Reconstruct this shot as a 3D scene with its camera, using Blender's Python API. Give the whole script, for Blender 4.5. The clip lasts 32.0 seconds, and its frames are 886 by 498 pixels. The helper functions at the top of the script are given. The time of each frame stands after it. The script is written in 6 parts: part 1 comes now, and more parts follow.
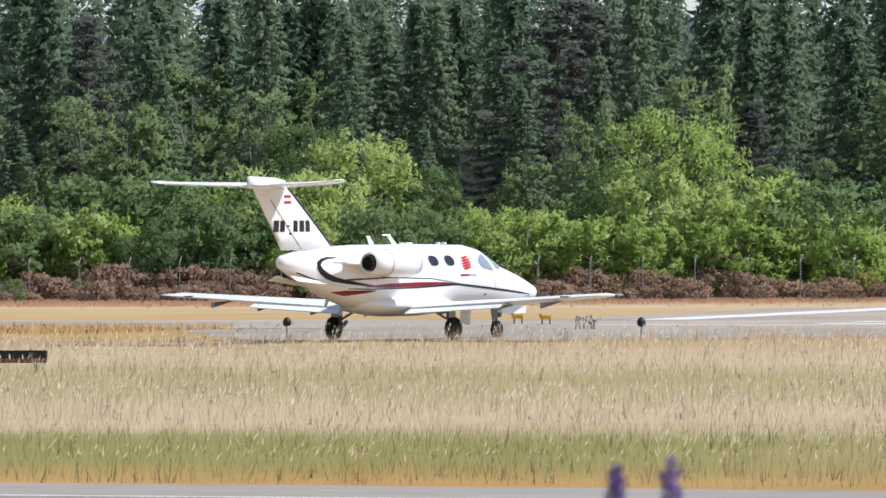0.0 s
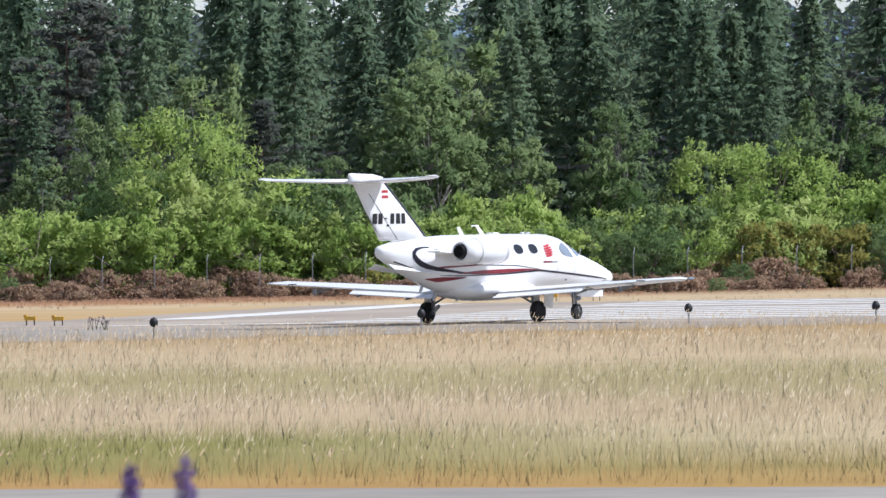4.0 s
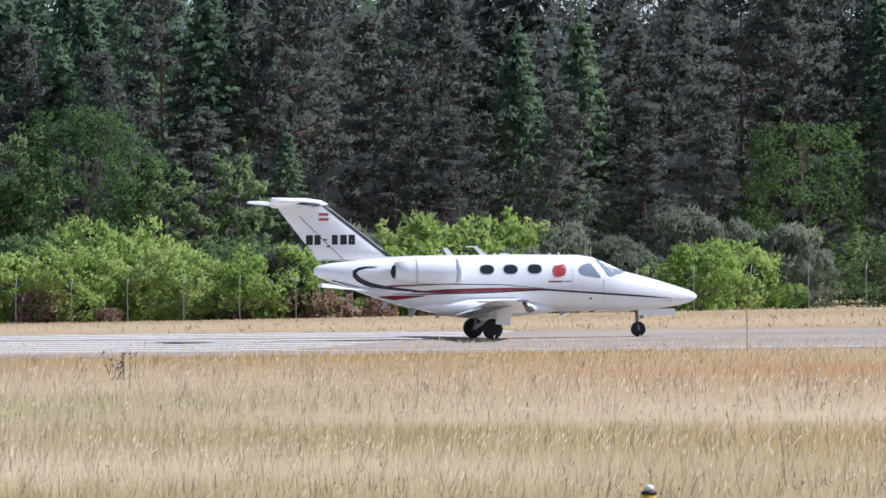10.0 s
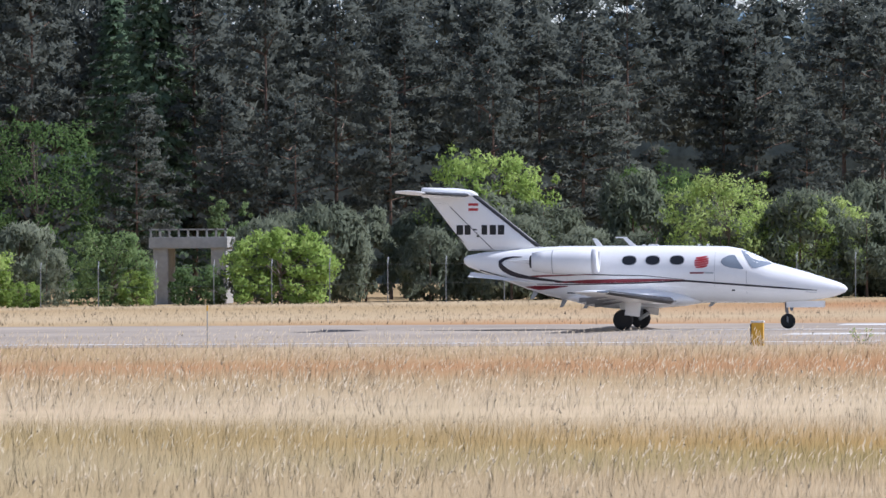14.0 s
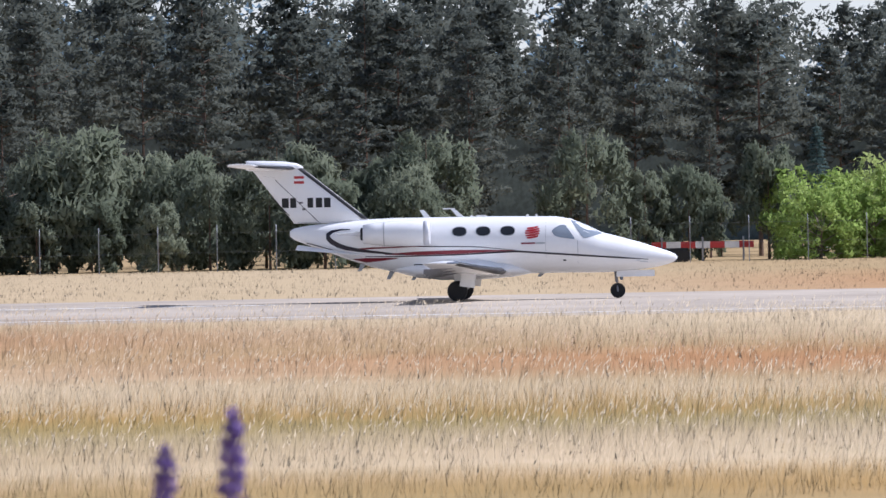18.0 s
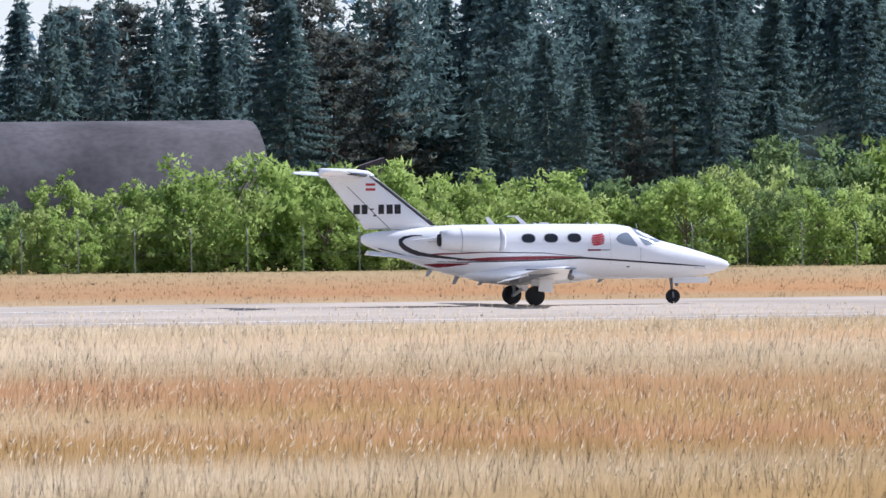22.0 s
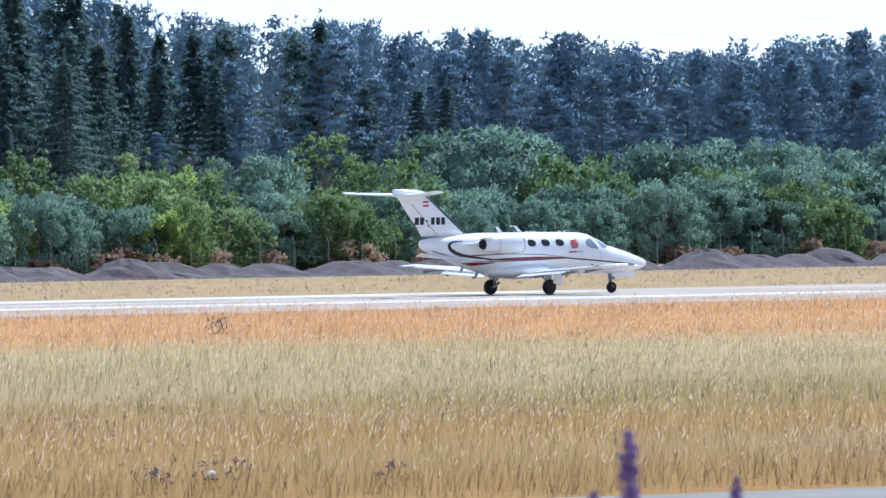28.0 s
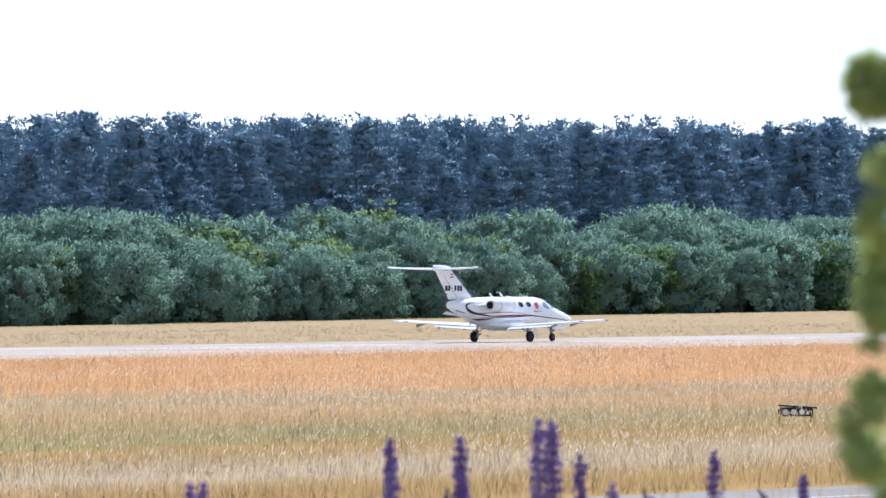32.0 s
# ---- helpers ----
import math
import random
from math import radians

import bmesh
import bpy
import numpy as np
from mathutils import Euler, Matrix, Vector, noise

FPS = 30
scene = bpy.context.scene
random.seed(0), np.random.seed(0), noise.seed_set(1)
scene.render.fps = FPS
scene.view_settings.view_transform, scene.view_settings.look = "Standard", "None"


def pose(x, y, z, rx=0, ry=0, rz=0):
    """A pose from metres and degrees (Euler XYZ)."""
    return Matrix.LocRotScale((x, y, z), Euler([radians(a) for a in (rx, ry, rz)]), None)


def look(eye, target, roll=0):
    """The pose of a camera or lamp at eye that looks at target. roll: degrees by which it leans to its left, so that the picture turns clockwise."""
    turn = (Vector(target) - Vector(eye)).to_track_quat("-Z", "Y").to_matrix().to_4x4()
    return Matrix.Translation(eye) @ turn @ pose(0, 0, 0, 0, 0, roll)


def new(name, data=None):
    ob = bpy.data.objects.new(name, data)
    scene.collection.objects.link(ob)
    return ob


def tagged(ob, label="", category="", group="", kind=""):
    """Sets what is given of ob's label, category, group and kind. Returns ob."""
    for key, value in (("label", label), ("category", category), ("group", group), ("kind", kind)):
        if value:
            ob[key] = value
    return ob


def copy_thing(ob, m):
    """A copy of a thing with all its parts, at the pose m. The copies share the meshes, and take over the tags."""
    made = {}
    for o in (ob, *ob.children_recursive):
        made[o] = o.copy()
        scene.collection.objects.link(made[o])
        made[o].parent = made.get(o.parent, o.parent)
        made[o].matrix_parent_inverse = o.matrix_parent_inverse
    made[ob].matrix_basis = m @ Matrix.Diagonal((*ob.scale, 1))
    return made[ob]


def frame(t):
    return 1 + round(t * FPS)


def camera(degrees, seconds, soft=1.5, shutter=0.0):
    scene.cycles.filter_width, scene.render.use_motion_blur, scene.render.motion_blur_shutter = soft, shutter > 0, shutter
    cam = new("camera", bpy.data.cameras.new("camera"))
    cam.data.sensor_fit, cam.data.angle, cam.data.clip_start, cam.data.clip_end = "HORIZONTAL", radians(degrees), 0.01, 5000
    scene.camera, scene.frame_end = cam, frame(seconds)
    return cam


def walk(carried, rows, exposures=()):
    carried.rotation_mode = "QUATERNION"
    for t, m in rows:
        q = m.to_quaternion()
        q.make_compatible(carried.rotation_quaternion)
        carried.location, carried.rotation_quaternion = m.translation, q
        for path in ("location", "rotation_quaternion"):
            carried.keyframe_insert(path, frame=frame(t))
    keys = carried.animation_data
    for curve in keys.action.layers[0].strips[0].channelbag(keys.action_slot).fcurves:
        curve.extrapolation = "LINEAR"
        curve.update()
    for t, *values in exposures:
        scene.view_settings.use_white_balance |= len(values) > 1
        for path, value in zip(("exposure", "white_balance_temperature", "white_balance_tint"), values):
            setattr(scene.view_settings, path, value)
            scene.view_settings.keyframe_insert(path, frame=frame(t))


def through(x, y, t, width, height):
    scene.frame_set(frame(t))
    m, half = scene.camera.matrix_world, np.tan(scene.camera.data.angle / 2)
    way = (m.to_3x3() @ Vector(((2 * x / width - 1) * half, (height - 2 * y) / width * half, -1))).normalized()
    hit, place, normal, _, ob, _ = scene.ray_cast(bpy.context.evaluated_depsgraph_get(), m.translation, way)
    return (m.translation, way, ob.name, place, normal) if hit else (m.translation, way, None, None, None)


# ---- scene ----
cam = camera(5.147, 32.0, soft=1.5)
EYE_Z = 3.42
cam.data.dof.use_dof = True
cam.data.dof.focus_distance = 300.0
cam.data.dof.aperture_fstop = 17.0
# time, heading to the right of north, tilt, lean
PATH = [
    (0.0, -20.956, -0.295, 0.34),
    (0.5, -20.618, -0.284, 0.12),
    (1.0, -20.296, -0.296, -0.07),
    (1.5, -19.901, -0.281, 0.17),
    (2.0, -19.492, -0.209, 0.12),
    (2.5, -19.232, -0.155, 0.19),
    (4.5, -17.544, -0.395, 1.21),
    (5.0, -16.929, -0.341, 1.31),
    (5.5, -16.512, -0.259, 1.32),
    (6.0, -16.070, -0.231, 0.89),
    (6.5, -15.377, -0.216, 0.98),
    (7.0, -14.717, -0.298, 1.06),
    (7.5, -14.298, -0.290, 0.98),
    (8.0, -13.839, -0.199, 0.95),
    (8.5, -13.454, -0.187, 1.10),
    (9.0, -12.855, -0.217, 0.95),
    (9.5, -12.200, -0.223, 0.76),
    (10.0, -11.656, -0.191, 0.67),
    (10.5, -11.075, -0.193, 0.71),
    (11.0, -10.217, -0.240, 0.50),
    (11.5, -9.413, -0.244, 0.38),
    (12.0, -8.825, -0.374, 0.52),
    (12.5, -8.475, -0.386, 0.50),
    (13.0, -8.023, -0.322, 0.38),
    (13.5, -7.806, -0.216, 0.44),
    (14.0, -7.196, -0.237, 0.36),
    (14.5, -5.486, -0.219, 0.32),
    (15.0, -4.437, -0.256, 0.82),
    (15.5, -3.593, -0.262, 0.36),
    (17.5, -0.024, -0.265, 0.83),
    (18.0, 0.976, -0.410, 1.02),
    (18.5, 1.911, -0.417, 0.76),
    (19.0, 3.433, -0.317, 0.78),
    (19.5, 4.741, -0.263, 0.49),
    (20.0, 6.376, -0.272, 0.34),
    (20.5, 8.297, -0.286, 0.38),
    (21.0, 10.106, -0.314, 0.67),
    (21.5, 11.997, -0.343, 0.67),
    (22.0, 13.983, -0.358, 0.55),
    (22.5, 16.498, -0.397, 0.44),
    (23.0, 18.472, -0.469, 0.74),
    (23.5, 21.339, -0.407, 0.57),
    (24.0, 23.719, -0.279, 0.30),
    (24.5, 25.638, -0.281, 0.51),
    (25.0, 27.863, -0.236, 0.80),
    (25.5, 29.994, -0.145, 0.71),
    (27.5, 39.665, -0.166, 0.42),
    (28.0, 41.496, -0.259, 0.74),
    (28.5, 43.213, -0.226, 0.43),
    (29.0, 45.330, -0.150, 0.52),
    (29.5, 47.681, -0.123, 0.35),
    (30.0, 49.428, -0.271, 0.78),
    (30.5, 51.043, -0.436, 0.60),
    (31.0, 53.259, -0.524, 0.55),
    (31.5, 55.172, -0.117, 0.44),
    (32.0, 57.005, 0.159, 0.41),
]
walk(cam, [(t, pose(0, 0, EYE_Z, 90 + p, r, -y)) for t, y, p, r in PATH],
     exposures=[(0, 0.42, 5750, 13), (8, 0.36, 5480, 16), (15, 0.36, 5480, 18), (19, 0.40, 5530, 19), (22, 0.47, 5470, 18), (24, 0.46, 5350, 13), (28, 0.58, 5030, 12), (30, 0.57, 5180, 14), (31, 0.58, 5200, 15), (32, 0.74, 5240, 15)])

# ---- sky and sun ----
world = bpy.data.worlds.new("world")
scene.world = world
world.use_nodes = True
wn = world.node_tree.nodes
sky = wn.new("ShaderNodeTexSky")
sky.sky_type = "NISHITA"
sky.sun_disc = False
sky.sun_elevation = radians(52)
sky.sun_rotation = radians(75)
sky.dust_density = 0.1
sky.ozone_density = 3.0
sky.air_density = 1.0
wn["Background"].inputs["Strength"].default_value = 0.105
haze = wn.new("ShaderNodeHueSaturation")
haze.inputs["Saturation"].default_value = 0.56
haze.inputs["Value"].default_value = 0.84
world.node_tree.links.new(sky.outputs[0], haze.inputs["Color"])
world.node_tree.links.new(haze.outputs[0], wn["Background"].inputs["Color"])
sun = new("sun", bpy.data.lights.new("sun", "SUN"))
sun.data.energy = 4.15
sun.data.angle = radians(1.2)
sun.data.color = (1.0, 0.94, 0.84)
sun_dir = Vector((math.sin(radians(75)) * math.cos(radians(52)), math.cos(radians(75)) * math.cos(radians(52)), math.sin(radians(52))))
sun.matrix_world = look(sun_dir * 100, (0, 0, 0))


# ---- materials ----
def material(name, rough=0.6, metal=0.0):
    m = bpy.data.materials.new(name)
    m.use_nodes = True
    b = m.node_tree.nodes["Principled BSDF"]
    b.inputs["Roughness"].default_value = rough
    b.inputs["Metallic"].default_value = metal
    return m, m.node_tree, b


def ramp_node(nt, stops):
    r = nt.nodes.new("ShaderNodeValToRGB")
    e = r.color_ramp.elements
    while len(e) < len(stops):
        e.new(0.5)
    for el, (p, c) in zip(e, stops):
        el.position, el.color = p, (*c, 1)
    return r


def noise_node(nt, scale, detail=4, stretch=None):
    n = nt.nodes.new("ShaderNodeTexNoise")
    n.inputs["Scale"].default_value = scale
    n.inputs["Detail"].default_value = detail
    g = nt.nodes.new("ShaderNodeNewGeometry")
    if stretch:
        mp = nt.nodes.new("ShaderNodeMapping")
        mp.inputs["Scale"].default_value = stretch
        nt.links.new(g.outputs["Position"], mp.inputs["Vector"])
        nt.links.new(mp.outputs[0], n.inputs["Vector"])
    else:
        nt.links.new(g.outputs["Position"], n.inputs["Vector"])
    return n


def mix_node(nt, a, b, fac, mode="MIX"):
    m = nt.nodes.new("ShaderNodeMix")
    m.data_type, m.blend_type = "RGBA", mode
    for key, val in ((0, fac), (6, a), (7, b)):
        if isinstance(val, (tuple, list)):
            m.inputs[key].default_value = (*val, 1)
        elif isinstance(val, (int, float)):
            m.inputs[key].default_value = val
        else:
            nt.links.new(val, m.inputs[key])
    return m.outputs[2]


def plain(name, col, rough=0.6, metal=0.0, vary=0.12, scale=3.0, bump=0.0, local=False):
    """A worn surface: the colour with stains at two scales and fine relief."""
    m, nt, b = material(name, rough, metal)
    n1, n2 = noise_node(nt, scale), noise_node(nt, scale * 9, 6)
    if local:
        tc = nt.nodes.new("ShaderNodeTexCoord")
        for n in (n1, n2):
            nt.links.new(tc.outputs["Object"], n.inputs["Vector"])
    dark = tuple(c * (1 - vary) for c in col)
    lite = tuple(min(1, c * (1 + vary * 0.6)) for c in col)
    r = ramp_node(nt, [(0.3, dark), (0.7, lite)])
    nt.links.new(n1.outputs["Fac"], r.inputs[0])
    r2 = ramp_node(nt, [(0.35, tuple(1 - vary for _ in range(3))), (0.6, (1, 1, 1))])
    nt.links.new(n2.outputs["Fac"], r2.inputs[0])
    nt.links.new(mix_node(nt, r.outputs[0], r2.outputs[0], 0.6, "MULTIPLY"), b.inputs["Base Color"])
    if bump:
        bp = nt.nodes.new("ShaderNodeBump")
        bp.inputs["Strength"].default_value = bump
        bp.inputs["Distance"].default_value = 0.02
        nt.links.new(n2.outputs["Fac"], bp.inputs["Height"])
        nt.links.new(bp.outputs[0], b.inputs["Normal"])
    return m


def foliage(name, stops, through=0.25, patch=0.5):
    """Leaves: colour by tree, by bough and by leaf, with some light passing through."""
    m, nt, b = material(name, 0.6)
    oi, g = nt.nodes.new("ShaderNodeObjectInfo"), nt.nodes.new("ShaderNodeNewGeometry")
    bough = noise_node(nt, patch, 3)
    r0 = ramp_node(nt, [(0.32, (0, 0, 0)), (0.68, (1, 1, 1))])
    nt.links.new(bough.outputs["Fac"], r0.inputs[0])
    total = None
    for src, share in ((oi.outputs["Random"], 0.42), (r0.outputs[0], 0.36), (g.outputs["Random Per Island"], 0.22)):
        mx = nt.nodes.new("ShaderNodeMath")
        mx.operation = "MULTIPLY_ADD"
        nt.links.new(src, mx.inputs[0])
        mx.inputs[1].default_value = share
        if total is not None:
            nt.links.new(total, mx.inputs[2])
        else:
            mx.inputs[2].default_value = 0.0
        total = mx.outputs[0]
    r = ramp_node(nt, stops)
    nt.links.new(total, r.inputs[0])
    nt.links.new(r.outputs[0], b.inputs["Base Color"])
    b.inputs["Specular IOR Level"].default_value = 0.0
    tr = nt.nodes.new("ShaderNodeBsdfTranslucent")
    nt.links.new(r.outputs[0], tr.inputs["Color"])
    ms = nt.nodes.new("ShaderNodeMixShader")
    ms.inputs[0].default_value = through
    nt.links.new(b.outputs[0], ms.inputs[1])
    nt.links.new(tr.outputs[0], ms.inputs[2])
    nt.links.new(ms.outputs[0], nt.nodes["Material Output"].inputs["Surface"])
    return m


def grass_material(name, ground=False, heads=False):
    """Dry summer grass: straw, rust and green drifts that run along the field, with lighter blades among them."""
    m, nt, b = material(name, 0.75)
    g = nt.nodes.new("ShaderNodeNewGeometry")
    sep = nt.nodes.new("ShaderNodeSeparateXYZ")
    nt.links.new(g.outputs["Position"], sep.inputs[0])
    wob = noise_node(nt, 1.0, 3, (0.02, 0.03, 0.0))
    def math_node(op, x, y):
        n = nt.nodes.new("ShaderNodeMath")
        n.operation = op
        for i, v in enumerate((x, y)):
            if isinstance(v, (int, float)):
                n.inputs[i].default_value = v
            else:
                nt.links.new(v, n.inputs[i])
        return n.outputs[0]
    yy = math_node("ADD", sep.outputs[1], math_node("MULTIPLY", math_node("SUBTRACT", wob.outputs["Fac"], 0.5), 15.0))
    pale, straw, olive, rust, gold, orange, green = (0.51, 0.415, 0.285), (0.43, 0.33, 0.20), (0.32, 0.27, 0.125), (0.43, 0.25, 0.135), (0.41, 0.275, 0.115), (0.56, 0.315, 0.145), (0.26, 0.25, 0.10)
    def bands(lo, hi, stops):
        r = ramp_node(nt, [((p - lo) / (hi - lo), c) for p, c in stops])
        nt.links.new(math_node("DIVIDE", math_node("SUBTRACT", yy, lo), hi - lo), r.inputs[0])
        return r.outputs[0]
    white, hay = (0.63, 0.525, 0.375), (0.46, 0.375, 0.20)
    brown, sedge, amber = (0.31, 0.185, 0.125), (0.37, 0.325, 0.185), (0.35, 0.225, 0.095)
    drifts = [(-128, bands(90, 560, [(115, rust), (120, gold), (126, green), (137, green), (144, pale), (157, pale), (165, sedge), (186, sedge), (198, pale), (222, straw), (236, gold), (246, gold), (296, pale), (320, rust), (420, brown), (480, brown), (520, brown)])),
              (-98, bands(90, 560, [(115, rust), (120, gold), (126, green), (137, green), (144, pale), (157, pale), (165, sedge), (186, sedge), (198, pale), (222, straw), (236, gold), (246, gold), (296, pale), (330, pale), (420, straw), (480, pale), (520, straw)])),
              (-48, bands(90, 560, [(115, rust), (120, gold), (126, green), (137, green), (144, pale), (157, pale), (165, sedge), (186, sedge), (198, pale), (222, straw), (236, gold), (246, gold), (296, straw), (330, pale), (420, straw), (480, pale), (520, straw)])),
              (-35, bands(90, 560, [(116, gold), (126, olive), (138, white), (154, olive), (168, pale), (180, pale), (200, straw), (214, rust), (226, straw), (246, pale), (296, rust), (330, pale), (420, rust), (480, straw), (520, olive)])),
              (-12, bands(90, 560, [(112, olive), (119, straw), (126, pale), (132, straw), (138, olive), (152, gold), (162, pale), (171, white), (184, pale), (198, straw), (212, rust), (224, rust), (236, straw), (246, pale), (296, pale), (340, pale), (480, pale), (520, straw)])),
              (8, bands(90, 560, [(110, straw), (118, gold), (129, white), (137, pale), (146, olive), (154, gold), (162, white), (172, straw), (182, rust), (194, rust), (206, straw), (222, pale), (246, white), (296, pale), (340, pale), (480, pale), (520, straw)])),
              (24, bands(90, 560, [(104, gold), (112, straw), (121, white), (129, amber), (140, gold), (147, white), (156, white), (165, rust), (186, rust), (196, olive), (206, white), (246, white), (296, rust), (330, rust), (420, straw), (480, straw), (520, straw)])),
              (36, bands(90, 560, [(106, amber), (114, gold), (122, straw), (131, amber), (142, rust), (152, gold), (164, rust), (176, rust), (186, straw), (196, pale), (204, white), (212, white), (246, white), (296, pale), (330, straw), (480, straw), (520, straw)])),
              (80, bands(80, 560, [(98, amber), (108, gold), (118, amber), (127, rust), (136, gold), (145, straw), (156, straw), (168, olive), (186, straw), (200, straw), (214, orange), (226, gold), (246, pale), (296, straw), (330, rust), (480, straw), (520, olive)])),
              (150, bands(80, 560, [(82, sedge), (90, gold), (96, gold), (104, pale), (112, gold), (119, gold), (126, green), (136, olive), (148, hay), (164, hay), (182, hay), (200, orange), (240, orange), (296, straw), (330, orange), (420, straw), (480, straw), (520, olive)])),
              (260, bands(80, 560, [(82, sedge), (90, straw), (97, gold), (108, pale), (118, gold), (128, straw), (140, orange), (160, straw), (172, orange), (246, orange), (296, straw), (330, straw), (480, straw), (520, olive)]))]
    col = drifts[0][1]
    for (xa, ca), (xb, cb) in zip(drifts, drifts[1:]):
        step = math_node("DIVIDE", math_node("SUBTRACT", sep.outputs[0], float(xa)), float(xb - xa))
        fade = ramp_node(nt, [(0.0, (0, 0, 0)), (1.0, (1, 1, 1))])
        nt.links.new(step, fade.inputs[0])
        col = mix_node(nt, col, cb, fade.outputs[0])
    fine = noise_node(nt, 1.0, 4, (0.16, 0.35, 0.0))
    r2 = ramp_node(nt, [(0.3, (0.88, 0.89, 0.83)), (0.7, (1.06, 1.05, 1.04))])
    nt.links.new(fine.outputs["Fac"], r2.inputs[0])
    col = mix_node(nt, col, r2.outputs[0], 0.8, "MULTIPLY")
    col = mix_node(nt, col, (1.01, 0.985, 0.965), 1.0, "MULTIPLY")
    if ground:
        col = mix_node(nt, col, (0.90, 0.88, 0.83), 1.0, "MULTIPLY")
    if not ground:
        r3 = ramp_node(nt, [(0.0, (0.88, 0.865, 0.83)), (0.5, (0.95, 0.945, 0.935)), (1.0, (1.03, 1.025, 1.025))])
        nt.links.new(g.outputs["Random Per Island"], r3.inputs[0])
        col = mix_node(nt, col, r3.outputs[0], 1.0, "MULTIPLY")
    if heads:
        col = mix_node(nt, col, (0.78, 0.68, 0.53), 0.32)
    nt.links.new(col, b.inputs["Base Color"])
    b.inputs["Specular IOR Level"].default_value = 0.0
    return m


M_GROUND = grass_material("dry_turf", True)
M_GRASS = grass_material("dry_grass_blades")
M_HEADS = grass_material("pale_grass_seed_heads", False, True)
M_ASPHALT = plain("pale_runway_asphalt", (0.465, 0.405, 0.335), 0.85, vary=0.18, scale=0.12, bump=0.3)
M_TAXI = plain("grey_taxiway_asphalt", (0.315, 0.29, 0.255), 0.85, vary=0.18, scale=0.12, bump=0.3)
M_PAINT = plain("worn_white_marking_paint", (0.64, 0.625, 0.585), 0.7, vary=0.15, scale=0.6)
# the western end is greyer and darker, blending out between x -22 and 6
nt_ = M_ASPHALT.node_tree
b_ = nt_.nodes["Principled BSDF"]
pos_ = nt_.nodes.new("ShaderNodeSeparateXYZ")
nt_.links.new(nt_.nodes.new("ShaderNodeNewGeometry").outputs["Position"], pos_.inputs[0])
blend_ = nt_.nodes.new("ShaderNodeMapRange")
blend_.inputs["From Min"].default_value, blend_.inputs["From Max"].default_value = -22.0, 6.0
nt_.links.new(pos_.outputs[0], blend_.inputs["Value"])
east_ = b_.inputs["Base Color"].links[0].from_socket
west_ = mix_node(nt_, east_, (0.80, 0.795, 0.79), 1.0, "MULTIPLY")
nt_.links.new(mix_node(nt_, west_, east_, blend_.outputs[0]), b_.inputs["Base Color"])
for m_ in (M_ASPHALT, M_TAXI, M_PAINT, M_GROUND):
    m_.node_tree.nodes["Principled BSDF"].inputs["Specular IOR Level"].default_value = 0.0
M_WHITE = plain("glossy_white_aircraft_paint", (0.86, 0.855, 0.845), 0.22, vary=0.03, scale=1.2, local=True)
M_NAVY = plain("dark_navy_stripe_paint", (0.012, 0.010, 0.022), 0.3, vary=0.1, local=True)
M_RED = plain("deep_red_stripe_paint", (0.20, 0.010, 0.022), 0.3, vary=0.1, local=True)
M_FLAGRED = plain("bright_red_paint", (0.46, 0.025, 0.03), 0.35, vary=0.1, local=True)
M_BLACK = plain("matt_black", (0.012, 0.012, 0.013), 0.6, vary=0.2, local=True)
M_TYRE = plain("tyre_rubber", (0.018, 0.018, 0.018), 0.8, vary=0.2, local=True)
M_STEEL = plain("bare_aluminium", (0.62, 0.63, 0.65), 0.3, 0.9, vary=0.1, local=True)
M_GREY = plain("grey_primer_paint", (0.42, 0.43, 0.44), 0.5, vary=0.12, local=True)
M_RIM = plain("dull_wheel_alloy", (0.16, 0.16, 0.17), 0.5, 0.5, vary=0.2, local=True)
M_LIP = plain("satin_intake_metal", (0.66, 0.66, 0.68), 0.5, 0.2, vary=0.08, local=True)
M_BOOT = plain("black_deicing_rubber", (0.022, 0.022, 0.026), 0.45, vary=0.15, local=True)
# Fairings and legs: grey darkened to carry the shade of wing and belly.
M_FAIRING = plain("grey_with_shade_painted_in", (0.20, 0.20, 0.21), 0.5, vary=0.12, local=True)
M_DARKGLASS = plain("tinted_cabin_glass", (0.02, 0.022, 0.026), 0.08, vary=0.05, local=True)
# Pale blue base colour stands in for the sky mirrored in the glass.
M_SCREEN = plain("glass_tinted_as_sky_reflection", (0.24, 0.28, 0.33), 0.06, vary=0.05, local=True)
M_RWRED = plain("weathered_signal_red", (0.50, 0.035, 0.03), 0.5, vary=0.2, scale=2)
M_RWWHITE = plain("weathered_signal_white", (0.78, 0.77, 0.74), 0.5, vary=0.15, scale=2)
M_YELLOW = plain("lamp_housing_yellow", (0.72, 0.42, 0.035), 0.5, vary=0.15, scale=8)
M_RUST = plain("rust_red_paint", (0.24, 0.09, 0.06), 0.7, vary=0.3, scale=6)
M_CONC = plain("weathered_dark_shelter_concrete", (0.120, 0.113, 0.119), 0.85, vary=0.32, scale=0.25, bump=0.4)
M_CONC.node_tree.nodes["Principled BSDF"].inputs["Specular IOR Level"].default_value = 0.05
M_RIMCONC = plain("grey_concrete", (0.26, 0.26, 0.27), 0.85, vary=0.2, scale=0.6, bump=0.3)
M_PALECONC = plain("pale_concrete", (0.45, 0.44, 0.41), 0.85, vary=0.2, scale=0.6, bump=0.3)
M_GALV = plain("galvanised_steel", (0.30, 0.31, 0.32), 0.6, 0.2, vary=0.2, scale=3)
M_EARTH = plain("grey_brown_earth", (0.115, 0.092, 0.092), 0.95, vary=0.35, scale=1.2, bump=0.6)
